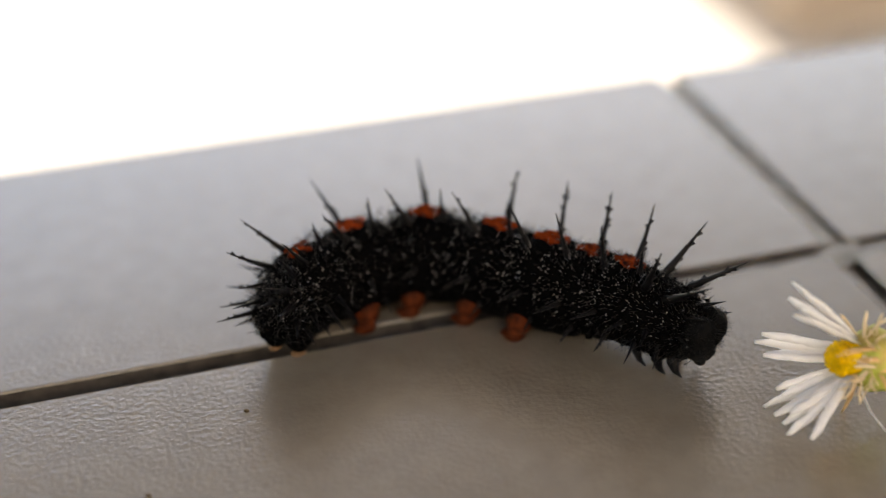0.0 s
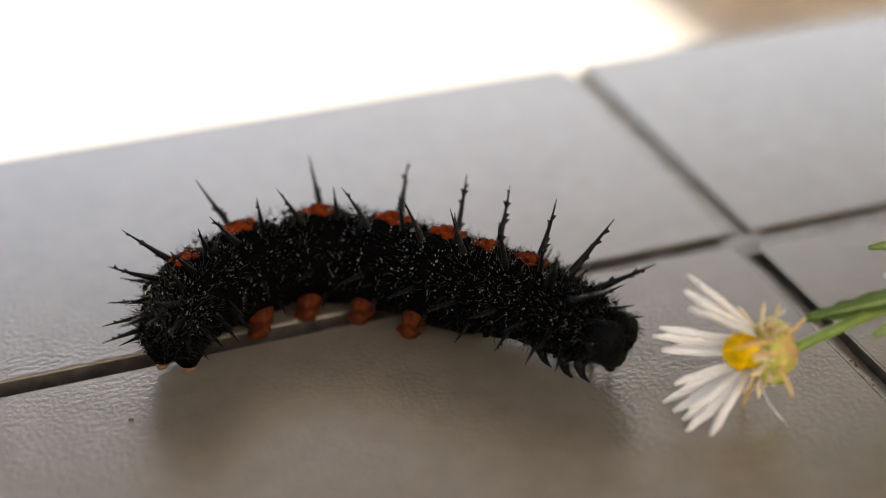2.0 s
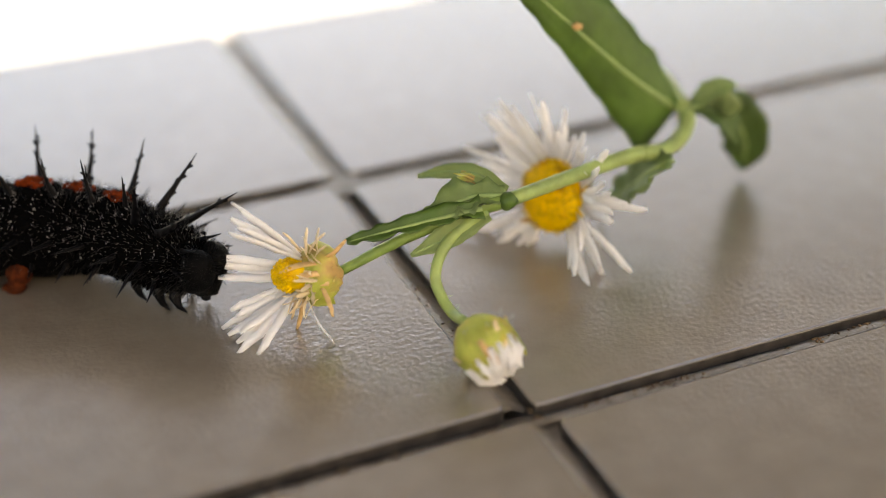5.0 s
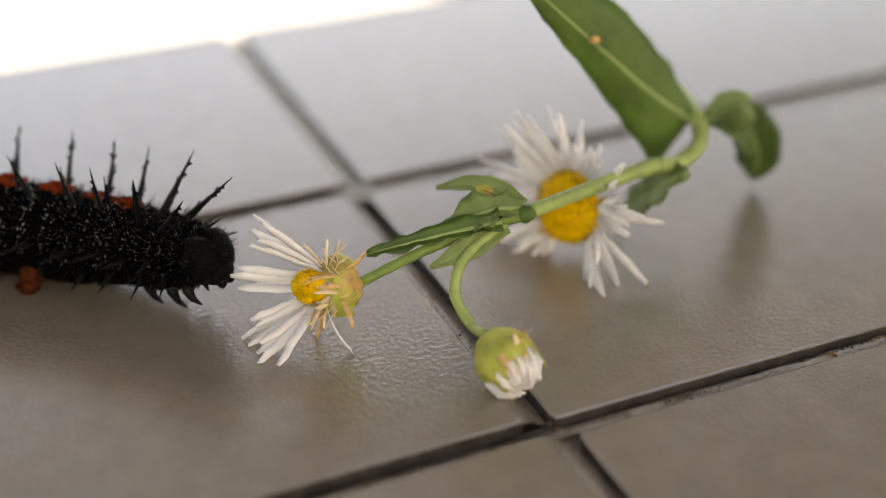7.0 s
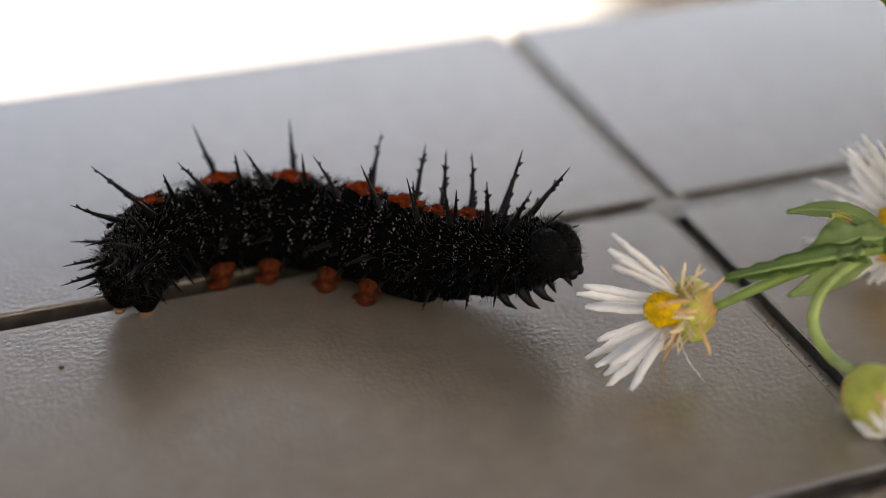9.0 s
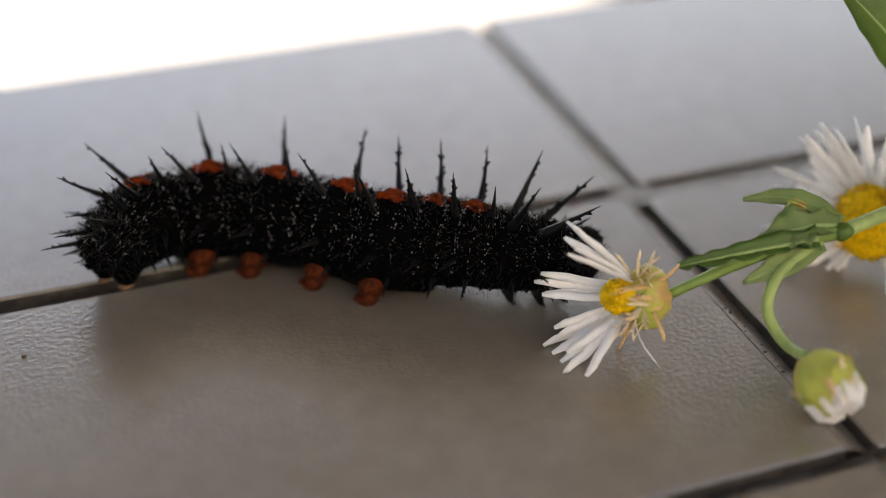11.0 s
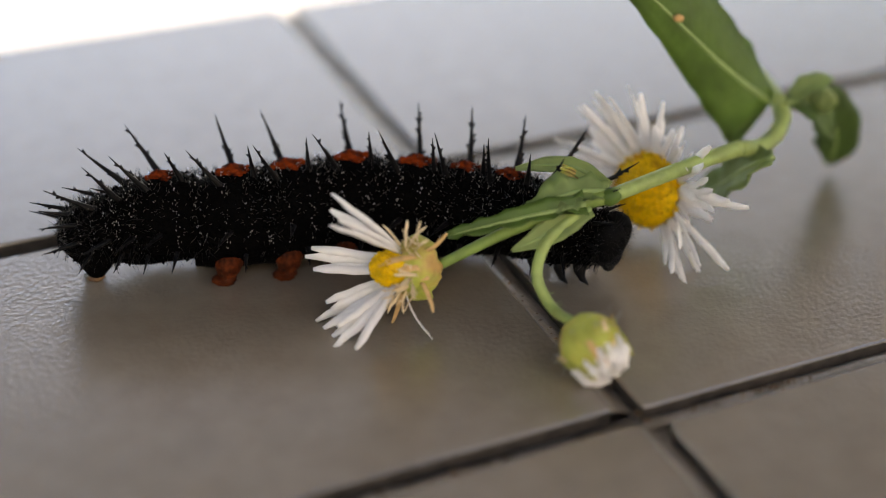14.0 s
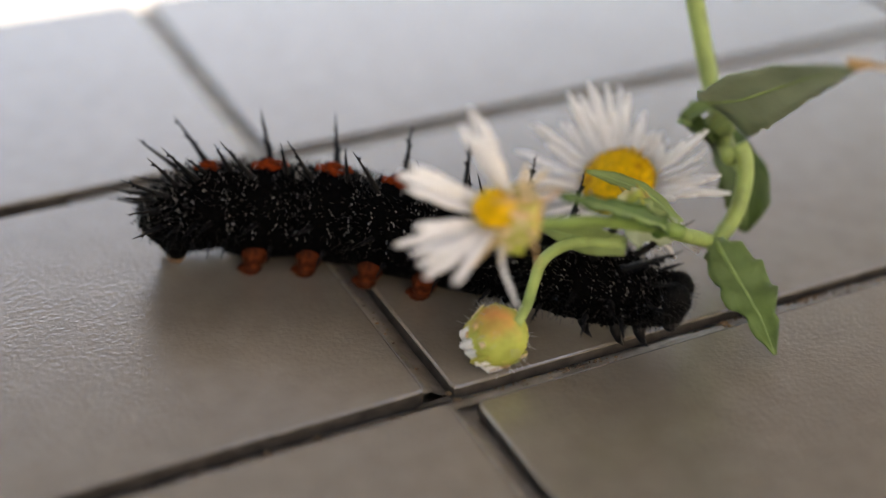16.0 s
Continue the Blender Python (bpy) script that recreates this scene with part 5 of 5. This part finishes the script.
    walk(SEG["A2"], [
        (0.0, pose(0.00956, -0.00540, 0.00545, 0, 0.5, -31.2)),
        (0.5, pose(0.01007, -0.00561, 0.00545, 0, 0.5, -34.6)),
        (1.0, pose(0.00927, -0.00633, 0.00545, 0, 0.5, -31.2)),
        (1.5, pose(0.00976, -0.00642, 0.00545, 0, 0.5, -35.8)),
        (2.0, pose(0.00959, -0.00636, 0.00545, 0, 0.4, -34.9)),
        (2.5, pose(0.00994, -0.00650, 0.00545, 0, 0.5, -33.9)),
        (3.0, pose(0.00986, -0.00623, 0.00545, 0, 0.5, -36.0)),
        (3.5, pose(0.01005, -0.00639, 0.00545, 0, 0.5, -33.1)),
        (4.0, pose(0.01027, -0.00584, 0.00545, 0, 0.5, -34.3)),
        (4.5, pose(0.01042, -0.00494, 0.00545, 0, 0.7, -30.2)),
        (5.0, pose(0.00977, -0.00312, 0.00545, 0, 0.5, -28.1)),
        (7.5, pose(0.00924, -0.00559, 0.00545, 0, 1.6, -31.7)),
        (8.0, pose(0.00940, -0.00465, 0.00545, 0, 2.0, -24.2)),
        (8.5, pose(0.00785, -0.00491, 0.00545, 0, 2.2, -19.3)),
        (11.0, pose(0.00976, -0.00235, 0.00545, 0, 0.6, -7.7)),
        (11.5, pose(0.01247, -0.00233, 0.00545, 0, 0.5, -8.2)),
        (12.0, pose(0.01081, -0.00286, 0.00545, 0, 0.5, -0.2)),
        (12.5, pose(0.01362, -0.00101, 0.00545, 0, 0.5, -0.9)),
        (13.0, pose(0.01104, -0.00134, 0.00545, 0, 0.5, -8.6)),
        (13.5, pose(0.01314, -0.00050, 0.00545, 0, 0.4, -12.5)),
        (14.0, pose(0.01153, -0.00243, 0.00545, 0, 0.5, -16.9)),
        (14.5, pose(0.01371, -0.00249, 0.00545, 0, 0.4, -20.8)),
        (15.0, pose(0.00989, -0.00101, 0.00545, 0, 0.5, -16.7)),
        (15.5, pose(0.01015, -0.00158, 0.00545, 0, 0.6, -26.3)),
        (16.0, pose(0.01246, -0.00238, 0.00545, 0, 0.3, -18.8)),
    ])
    walk(SEG["A1"], [
        (0.0, pose(0.01309, -0.00768, 0.00570, 0, 2.4, -34.2)),
        (0.5, pose(0.01349, -0.00798, 0.00570, 0, 2.5, -34.0)),
        (1.0, pose(0.01298, -0.00875, 0.00570, 0, 2.2, -34.2)),
        (1.5, pose(0.01330, -0.00906, 0.00570, 0, 2.2, -37.2)),
        (2.0, pose(0.01341, -0.00910, 0.00570, 0, 2.1, -37.7)),
        (2.5, pose(0.01367, -0.00897, 0.00570, 0, 2.1, -35.0)),
        (3.0, pose(0.01343, -0.00895, 0.00570, 0, 2.1, -38.8)),
        (3.5, pose(0.01375, -0.00895, 0.00570, 0, 2.1, -37.1)),
        (4.0, pose(0.01415, -0.00850, 0.00570, 0, 2.0, -36.6)),
        (4.5, pose(0.01400, -0.00689, 0.00570, 0, 2.1, -31.0)),
        (5.0, pose(0.01355, -0.00583, 0.00570, 0, 2.0, -40.1)),
        (7.5, pose(0.01214, -0.00738, 0.00570, 0, -0.2, -33.3)),
        (8.0, pose(0.01205, -0.00567, 0.00570, 0, -0.1, -22.1)),
        (8.5, pose(0.01133, -0.00563, 0.00570, 0, -2.9, -12.6)),
        (11.0, pose(0.01364, -0.00326, 0.00570, 0, 2.2, -13.3)),
        (11.5, pose(0.01682, -0.00319, 0.00570, 0, 2.2, -9.0)),
        (12.0, pose(0.01549, -0.00253, 0.00570, 0, 1.9, 4.9)),
        (12.5, pose(0.01807, -0.00097, 0.00570, 0, 2.2, -3.2)),
        (13.0, pose(0.01527, -0.00221, 0.00570, 0, 2.1, -15.6)),
        (13.5, pose(0.01780, -0.00183, 0.00570, 0, 2.0, -19.7)),
        (14.0, pose(0.01584, -0.00408, 0.00570, 0, 2.1, -23.6)),
        (14.5, pose(0.01804, -0.00424, 0.00570, 0, 2.4, -23.7)),
        (15.0, pose(0.01396, -0.00290, 0.00570, 0, 2.1, -28.1)),
        (15.5, pose(0.01332, -0.00364, 0.00570, 0, 2.5, -28.9)),
        (16.0, pose(0.01782, -0.00414, 0.00570, 0, 1.8, -15.1)),
    ])
    walk(SEG["T3"], [
        (0.0, pose(0.01579, -0.00957, 0.00552, 0, 3.9, -35.6)),
        (0.5, pose(0.01612, -0.00970, 0.00552, 0, 4.0, -32.3)),
        (1.0, pose(0.01596, -0.01079, 0.00552, 0, 3.5, -34.5)),
        (1.5, pose(0.01612, -0.01120, 0.00552, 0, 3.6, -37.1)),
        (2.0, pose(0.01625, -0.01147, 0.00552, 0, 3.4, -41.9)),
        (2.5, pose(0.01662, -0.01123, 0.00552, 0, 3.4, -39.5)),
        (3.0, pose(0.01638, -0.01142, 0.00552, 0, 3.3, -41.1)),
        (3.5, pose(0.01682, -0.01149, 0.00551, 0, 3.2, -41.6)),
        (4.0, pose(0.01727, -0.01111, 0.00551, 0, 3.1, -42.8)),
        (4.5, pose(0.01741, -0.00947, 0.00551, 0, 3.0, -42.5)),
        (5.0, pose(0.01663, -0.00853, 0.00551, 0, 3.1, -42.4)),
        (7.5, pose(0.01528, -0.00970, 0.00599, 0, -7.6, -39.3)),
        (8.0, pose(0.01534, -0.00749, 0.00606, 0, -10.0, -35.1)),
        (8.5, pose(0.01458, -0.00693, 0.00639, 0, -17.9, -30.3)),
        (11.0, pose(0.01760, -0.00384, 0.00551, 0, 3.2, -4.0)),
        (11.5, pose(0.02045, -0.00341, 0.00552, 0, 3.5, 1.2)),
        (12.0, pose(0.01997, -0.00231, 0.00551, 0, 2.9, 1.1)),
        (12.5, pose(0.02158, -0.00157, 0.00552, 0, 3.6, -15.2)),
        (13.0, pose(0.01897, -0.00353, 0.00551, 0, 3.2, -23.2)),
        (13.5, pose(0.02139, -0.00334, 0.00552, 0, 3.3, -25.5)),
        (14.0, pose(0.01936, -0.00569, 0.00552, 0, 3.3, -25.3)),
        (14.5, pose(0.02089, -0.00557, 0.00552, 0, 4.0, -25.8)),
        (15.0, pose(0.01736, -0.00460, 0.00552, 0, 3.4, -25.1)),
        (15.5, pose(0.01633, -0.00454, 0.00552, 0, 4.0, -6.1)),
        (16.0, pose(0.02195, -0.00497, 0.00552, 0, 3.0, -8.0)),
    ])
    walk(SEG["T2"], [
        (0.0, pose(0.01783, -0.01105, 0.00533, 0, 4.6, -36.2)),
        (0.5, pose(0.01816, -0.01096, 0.00533, 0, 4.8, -31.4)),
        (1.0, pose(0.01823, -0.01236, 0.00533, 0, 4.2, -34.7)),
        (1.5, pose(0.01828, -0.01283, 0.00533, 0, 4.3, -37.0)),
        (2.0, pose(0.01832, -0.01341, 0.00533, 0, 4.1, -44.0)),
        (2.5, pose(0.01878, -0.01309, 0.00533, 0, 4.0, -41.7)),
        (3.0, pose(0.01857, -0.01337, 0.00533, 0, 3.9, -42.2)),
        (3.5, pose(0.01906, -0.01356, 0.00533, 0, 3.8, -43.8)),
        (4.0, pose(0.01949, -0.01329, 0.00533, 0, 3.7, -45.9)),
        (4.5, pose(0.01973, -0.01184, 0.00532, 0, 3.4, -48.0)),
        (5.0, pose(0.01891, -0.01065, 0.00533, 0, 3.7, -43.5)),
        (7.5, pose(0.01752, -0.01165, 0.00649, 0, -11.1, -42.3)),
        (8.0, pose(0.01760, -0.00929, 0.00670, 0, -14.5, -41.4)),
        (8.5, pose(0.01675, -0.00846, 0.00743, 0, -24.2, -39.2)),
        (11.0, pose(0.02068, -0.00393, 0.00532, 0, 3.7, 0.5)),
        (11.5, pose(0.02325, -0.00323, 0.00533, 0, 4.1, 6.1)),
        (12.0, pose(0.02340, -0.00230, 0.00532, 0, 3.3, -0.7)),
        (12.5, pose(0.02420, -0.00243, 0.00533, 0, 4.1, -20.9)),
        (13.0, pose(0.02170, -0.00482, 0.00533, 0, 3.8, -27.0)),
        (13.5, pose(0.02406, -0.00469, 0.00533, 0, 3.9, -28.2)),
        (14.0, pose(0.02202, -0.00697, 0.00533, 0, 3.9, -26.2)),
        (14.5, pose(0.02305, -0.00664, 0.00533, 0, 4.8, -26.9)),
        (15.0, pose(0.02000, -0.00579, 0.00533, 0, 4.0, -23.7)),
        (15.5, pose(0.01885, -0.00456, 0.00533, 0, 4.4, 4.2)),
        (16.0, pose(0.02517, -0.00531, 0.00533, 0, 3.6, -4.5)),
    ])
    walk(SEG["T1"], [
        (0.0, pose(0.01931, -0.01214, 0.00518, 0, 4.9, -36.5)),
        (0.5, pose(0.01966, -0.01187, 0.00518, 0, 5.1, -31.0)),
        (1.0, pose(0.01988, -0.01350, 0.00518, 0, 4.5, -34.7)),
        (1.5, pose(0.01986, -0.01402, 0.00518, 0, 4.6, -37.0)),
        (2.0, pose(0.01980, -0.01486, 0.00518, 0, 4.3, -44.9)),
        (2.5, pose(0.02033, -0.01448, 0.00518, 0, 4.3, -42.6)),
        (3.0, pose(0.02015, -0.01483, 0.00518, 0, 4.2, -42.7)),
        (3.5, pose(0.02066, -0.01512, 0.00518, 0, 4.0, -44.7)),
        (4.0, pose(0.02107, -0.01496, 0.00518, 0, 3.9, -47.1)),
        (4.5, pose(0.02132, -0.01369, 0.00517, 0, 3.6, -50.3)),
        (5.0, pose(0.02055, -0.01222, 0.00518, 0, 3.9, -43.9)),
        (7.5, pose(0.01912, -0.01313, 0.00695, 0, -12.6, -43.5)),
        (8.0, pose(0.01917, -0.01074, 0.00729, 0, -16.2, -44.0)),
        (8.5, pose(0.01824, -0.00976, 0.00838, 0, -26.5, -42.8)),
        (11.0, pose(0.02295, -0.00387, 0.00517, 0, 3.9, 2.4)),
        (11.5, pose(0.02531, -0.00297, 0.00518, 0, 4.3, 8.1)),
        (12.0, pose(0.02591, -0.00235, 0.00517, 0, 3.5, -1.5)),
        (12.5, pose(0.02610, -0.00321, 0.00518, 0, 4.4, -23.2)),
        (13.0, pose(0.02367, -0.00586, 0.00517, 0, 4.0, -28.5)),
        (13.5, pose(0.02597, -0.00575, 0.00518, 0, 4.1, -29.4)),
        (14.0, pose(0.02396, -0.00793, 0.00518, 0, 4.2, -26.5)),
        (14.5, pose(0.02461, -0.00744, 0.00518, 0, 5.2, -27.3)),
        (15.0, pose(0.02194, -0.00663, 0.00518, 0, 4.2, -23.1)),
        (15.5, pose(0.02077, -0.00434, 0.00518, 0, 4.6, 8.2)),
        (16.0, pose(0.02754, -0.00547, 0.00518, 0, 3.8, -3.1)),
    ])
    walk(SEG["head"], [
        (0.0, pose(0.02095, -0.01335, 0.00500, 0, 27.0, -36.6)),
        (0.5, pose(0.02132, -0.01287, 0.00500, 0, 27.3, -30.9)),
        (1.0, pose(0.02171, -0.01477, 0.00500, 0, 26.6, -34.7)),
        (1.5, pose(0.02160, -0.01533, 0.00500, 0, 26.7, -37.0)),
        (2.0, pose(0.02142, -0.01649, 0.00500, 0, 26.4, -45.2)),
        (2.5, pose(0.02202, -0.01605, 0.00500, 0, 26.4, -42.9)),
        (3.0, pose(0.02189, -0.01644, 0.00500, 0, 26.3, -42.9)),
        (3.5, pose(0.02241, -0.01686, 0.00500, 0, 26.1, -45.0)),
        (4.0, pose(0.02278, -0.01683, 0.00500, 0, 26.0, -47.6)),
        (4.5, pose(0.02305, -0.01581, 0.00500, 0, 25.6, -51.1)),
        (5.0, pose(0.02235, -0.01397, 0.00500, 0, 26.0, -44.1)),
        (7.5, pose(0.02085, -0.01480, 0.00750, 0, -13.1, -44.0)),
        (8.0, pose(0.02086, -0.01241, 0.00800, 0, -16.9, -45.0)),
        (8.5, pose(0.01983, -0.01128, 0.00950, 0, -27.3, -44.1)),
        (11.0, pose(0.02546, -0.00374, 0.00500, 0, 25.9, 3.1)),
        (11.5, pose(0.02759, -0.00262, 0.00500, 0, 26.4, 8.8)),
        (12.0, pose(0.02868, -0.00244, 0.00500, 0, 25.6, -1.8)),
        (12.5, pose(0.02819, -0.00413, 0.00500, 0, 26.5, -24.1)),
        (13.0, pose(0.02582, -0.00705, 0.00500, 0, 26.1, -29.1)),
        (13.5, pose(0.02808, -0.00695, 0.00500, 0, 26.2, -29.8)),
        (14.0, pose(0.02609, -0.00900, 0.00500, 0, 26.3, -26.7)),
        (14.5, pose(0.02634, -0.00833, 0.00500, 0, 27.3, -27.5)),
        (15.0, pose(0.02408, -0.00754, 0.00500, 0, 26.3, -22.8)),
        (15.5, pose(0.02293, -0.00400, 0.00500, 0, 26.6, 9.6)),
        (16.0, pose(0.03017, -0.00559, 0.00500, 0, 25.9, -2.6)),
    ])
    rest = {k: SPRIG[k].matrix_basis.copy() for k in SPRIG}
    walk(SPRIG["main"], [(0.0, rest["main"]), (14.0, rest["main"]),
        (14.5, pose(-0.00016, -0.00643, 0.00109, -1.7, 9.3, 10.2) @ rest["main"]),
        (15.0, pose(0.00313, -0.01438, 0.00252, -3.1, 17.6, 12.1) @ rest["main"]),
        (15.5, pose(0.00658, -0.01308, 0.00218, -4.3, 19.6, 8.4) @ rest["main"]),
        (16.0, pose(0.00977, -0.02215, 0.00401, -5.3, 29.1, 12.8) @ rest["main"]),
    ])
    walk(SPRIG["bend"], [(0.0, rest["bend"]), (14.0, rest["bend"]),
        (14.5, pose(0.00664, 0.00120, -0.00986, 10.8, -26.1, -8.6) @ rest["bend"]),
        (15.0, pose(0.01825, -0.00219, -0.01448, 29.2, -45.3, -19.8) @ rest["bend"]),
        (15.5, pose(0.02567, -0.00087, -0.01587, 37.9, -52.0, -28.8) @ rest["bend"]),
        (16.0, pose(0.02948, -0.00958, -0.01780, 34.9, -56.6, -23.9) @ rest["bend"]),
    ])
    walk(SPRIG["stalk"], [(0.0, rest["stalk"]), (14.0, rest["stalk"]),
        (14.5, pose(0.00314, -0.00604, 0.00118, -0.4, -2.5, -0.1) @ rest["stalk"]),
        (15.0, pose(0.00570, -0.01271, 0.00229, 4.0, 17.7, -4.8) @ rest["stalk"]),
        (15.5, pose(0.00811, -0.01070, 0.00194, 4.5, 19.1, -8.3) @ rest["stalk"]),
        (16.0, pose(0.01063, -0.01996, 0.00371, 9.3, 36.4, 17.0) @ rest["stalk"]),
    ])
    # the toothed leaf at the node turns over as the stem is pushed
    hinge, along = cm(0.60, -3.16, 1.20), cm(-0.22, -3.0, 1.06) - cm(0.60, -3.16, 1.20)

    def turned(a):
        return Matrix.Translation(hinge) @ Matrix.Rotation(radians(a), 4, along) @ Matrix.Translation(-hinge) @ rest["leaf_node"]

    walk(SPRIG["leaf_node"], [(0.0, turned(0)), (14.4, turned(0)), (14.7, turned(75)), (15.0, turned(150)), (16.0, turned(160))])
    walk(SPRIG["flower_a"], [(0.0, rest["flower_a"]), (14.0, rest["flower_a"]),
        (14.5, pose(0.00289, -0.00705, 0.00174, -0.8, -4.3, -3.6) @ rest["flower_a"]),
        (15.0, pose(0.00763, -0.01256, 0.00524, 0.0, 7.5, -2.3) @ rest["flower_a"]),
        (15.5, pose(0.01069, -0.01135, 0.00624, -1.1, 4.2, -7.2) @ rest["flower_a"]),
        (16.0, pose(0.01365, -0.02069, 0.00618, 6.0, 24.7, 11.1) @ rest["flower_a"]),
    ])
    walk(SPRIG["bud_stalk"], [(0.0, rest["bud_stalk"]), (14.0, rest["bud_stalk"]),
        (14.5, pose(0.00296, -0.00245, 0.00286, 11.8, -8.8, 0.6) @ rest["bud_stalk"]),
        (15.0, pose(0.00649, -0.00819, 0.00310, 13.6, 1.4, -14.3) @ rest["bud_stalk"]),
        (15.5, pose(0.00731, -0.00816, 0.00200, 8.9, 3.2, -13.2) @ rest["bud_stalk"]),
        (16.0, pose(0.01381, -0.01551, 0.00239, 22.4, 17.0, -40.6) @ rest["bud_stalk"]),
    ])
    walk(SPRIG["bud"], [(0.0, rest["bud"]), (14.0, rest["bud"]),
        (14.5, pose(0.00208, -0.00190, 0.00149, 27.0, 18.1, 0.5) @ rest["bud"]),
        (15.0, pose(0.00333, -0.00480, 0.00854, 61.1, 19.0, 13.6) @ rest["bud"]),
        (15.5, pose(0.00453, -0.00491, 0.00903, 65.2, 19.6, 15.1) @ rest["bud"]),
        (16.0, pose(0.00670, -0.00748, 0.01231, 96.9, 19.7, 42.9) @ rest["bud"]),
    ])
    walk(SPRIG["flower_b"], [(0.0, rest["flower_b"]), (14.0, rest["flower_b"]),
        (14.5, pose(0.00038, -0.00515, -0.00000, 0.0, -0.0, 0.0) @ rest["flower_b"]),
        (15.0, pose(0.00647, -0.00772, 0.00020, 0.0, -0.0, 0.0) @ rest["flower_b"]),
        (15.5, pose(0.01081, -0.00533, 0.00020, 0.0, -0.0, 0.0) @ rest["flower_b"]),
        (16.0, pose(0.01421, -0.01151, 0.01137, -18.5, 36.9, 3.0) @ rest["flower_b"]),
    ])
    walk(SPRIG["leaf_big"], [(0.0, rest["leaf_big"]), (14.0, rest["leaf_big"]),
        (14.5, pose(-0.00229, -0.00611, 0.00294, -1.9, 1.2, -0.6) @ rest["leaf_big"]),
        (15.0, pose(-0.00341, 0.00936, 0.01889, 23.4, 35.5, -30.1) @ rest["leaf_big"]),
        (15.5, pose(0.00127, 0.01119, 0.01966, 20.3, 34.1, -34.6) @ rest["leaf_big"]),
        (15.6, pose(0.0018, 0.01198, 0.01959, 19.4, 35.0, -35.3) @ rest["leaf_big"]),
        (15.68, pose(0.01899, 0.02101, 0.03622, 1.2, 68.6, -87.5) @ rest["leaf_big"]),
        (15.74, pose(0.06044, 0.00933, 0.0251, -36.3, 28.6, 162.7) @ rest["leaf_big"]),
        (15.8, pose(0.05707, -0.01965, 0.01997, -31.7, 9.0, 120.0) @ rest["leaf_big"]),
        (16.0, pose(0.05852, -0.02084, 0.01636, -34.6, 4.2, 117.2) @ rest["leaf_big"]),
    ])
    walk(SPRIG["leaf_drop"], [(0.0, rest["leaf_drop"]), (14.0, rest["leaf_drop"]),
        (14.5, pose(-0.00179, -0.00573, 0.00030, -4.1, -3.4, -0.4) @ rest["leaf_drop"]),
        (15.0, pose(-0.00351, -0.01077, 0.01746, -32.7, 16.3, -10.4) @ rest["leaf_drop"]),
        (15.5, pose(-0.00099, -0.00527, 0.02273, -40.5, 21.4, -23.4) @ rest["leaf_drop"]),
        (16.0, pose(-0.00179, -0.01023, 0.01753, -38.4, 12.1, -14.5) @ rest["leaf_drop"]),
    ])
    walk(SPRIG["leaf_curl"], [(0.0, rest["leaf_curl"]), (14.0, rest["leaf_curl"]),
        (14.5, pose(0.00096, -0.00714, 0.0009, -6.0, -0.9, 11.6) @ rest["leaf_curl"]),
        (14.75, pose(0.01518, -0.02347, 0.0079, -19.5, 12.7, 65.8) @ rest["leaf_curl"]),
        (15.0, pose(0.03921, -0.0217, 0.0119, 0.9, 41.2, 126.5) @ rest["leaf_curl"]),
        (15.5, pose(0.04123, -0.02205, 0.01325, 6.8, 46.8, 128.0) @ rest["leaf_curl"]),
        (15.75, pose(0.04176, -0.02249, 0.013, -1.4, 44.4, 125.6) @ rest["leaf_curl"]),
        (16.0, pose(0.04128, -0.02967, 0.0158, -10.9, 51.8, 119.9) @ rest["leaf_curl"]),
    ])
    walk(SPRIG["upper"], [(0.0, rest["upper"]), (14.0, rest["upper"]),
        (14.5, pose(0.00226, -0.00851, -0.00206, 10.5, -5.5, 14.3) @ rest["upper"]),
        (15.0, pose(-0.00472, -0.00770, 0.01826, 18.4, 33.7, -1.7) @ rest["upper"]),
        (15.5, pose(-0.00155, -0.00650, 0.01765, 15.0, 30.9, -5.3) @ rest["upper"]),
        (15.65, pose(-0.00142, -0.00603, 0.01777, 13.3, 32.5, -7.0) @ rest["upper"]),
        (15.8, pose(-0.00100, -0.01026, 0.01869, 7.0, 31.7, -10.5) @ rest["upper"]),
        (16.0, pose(0.00032, -0.01170, 0.01792, 3.8, 33.6, -13.3) @ rest["upper"]),
    ])


motions()
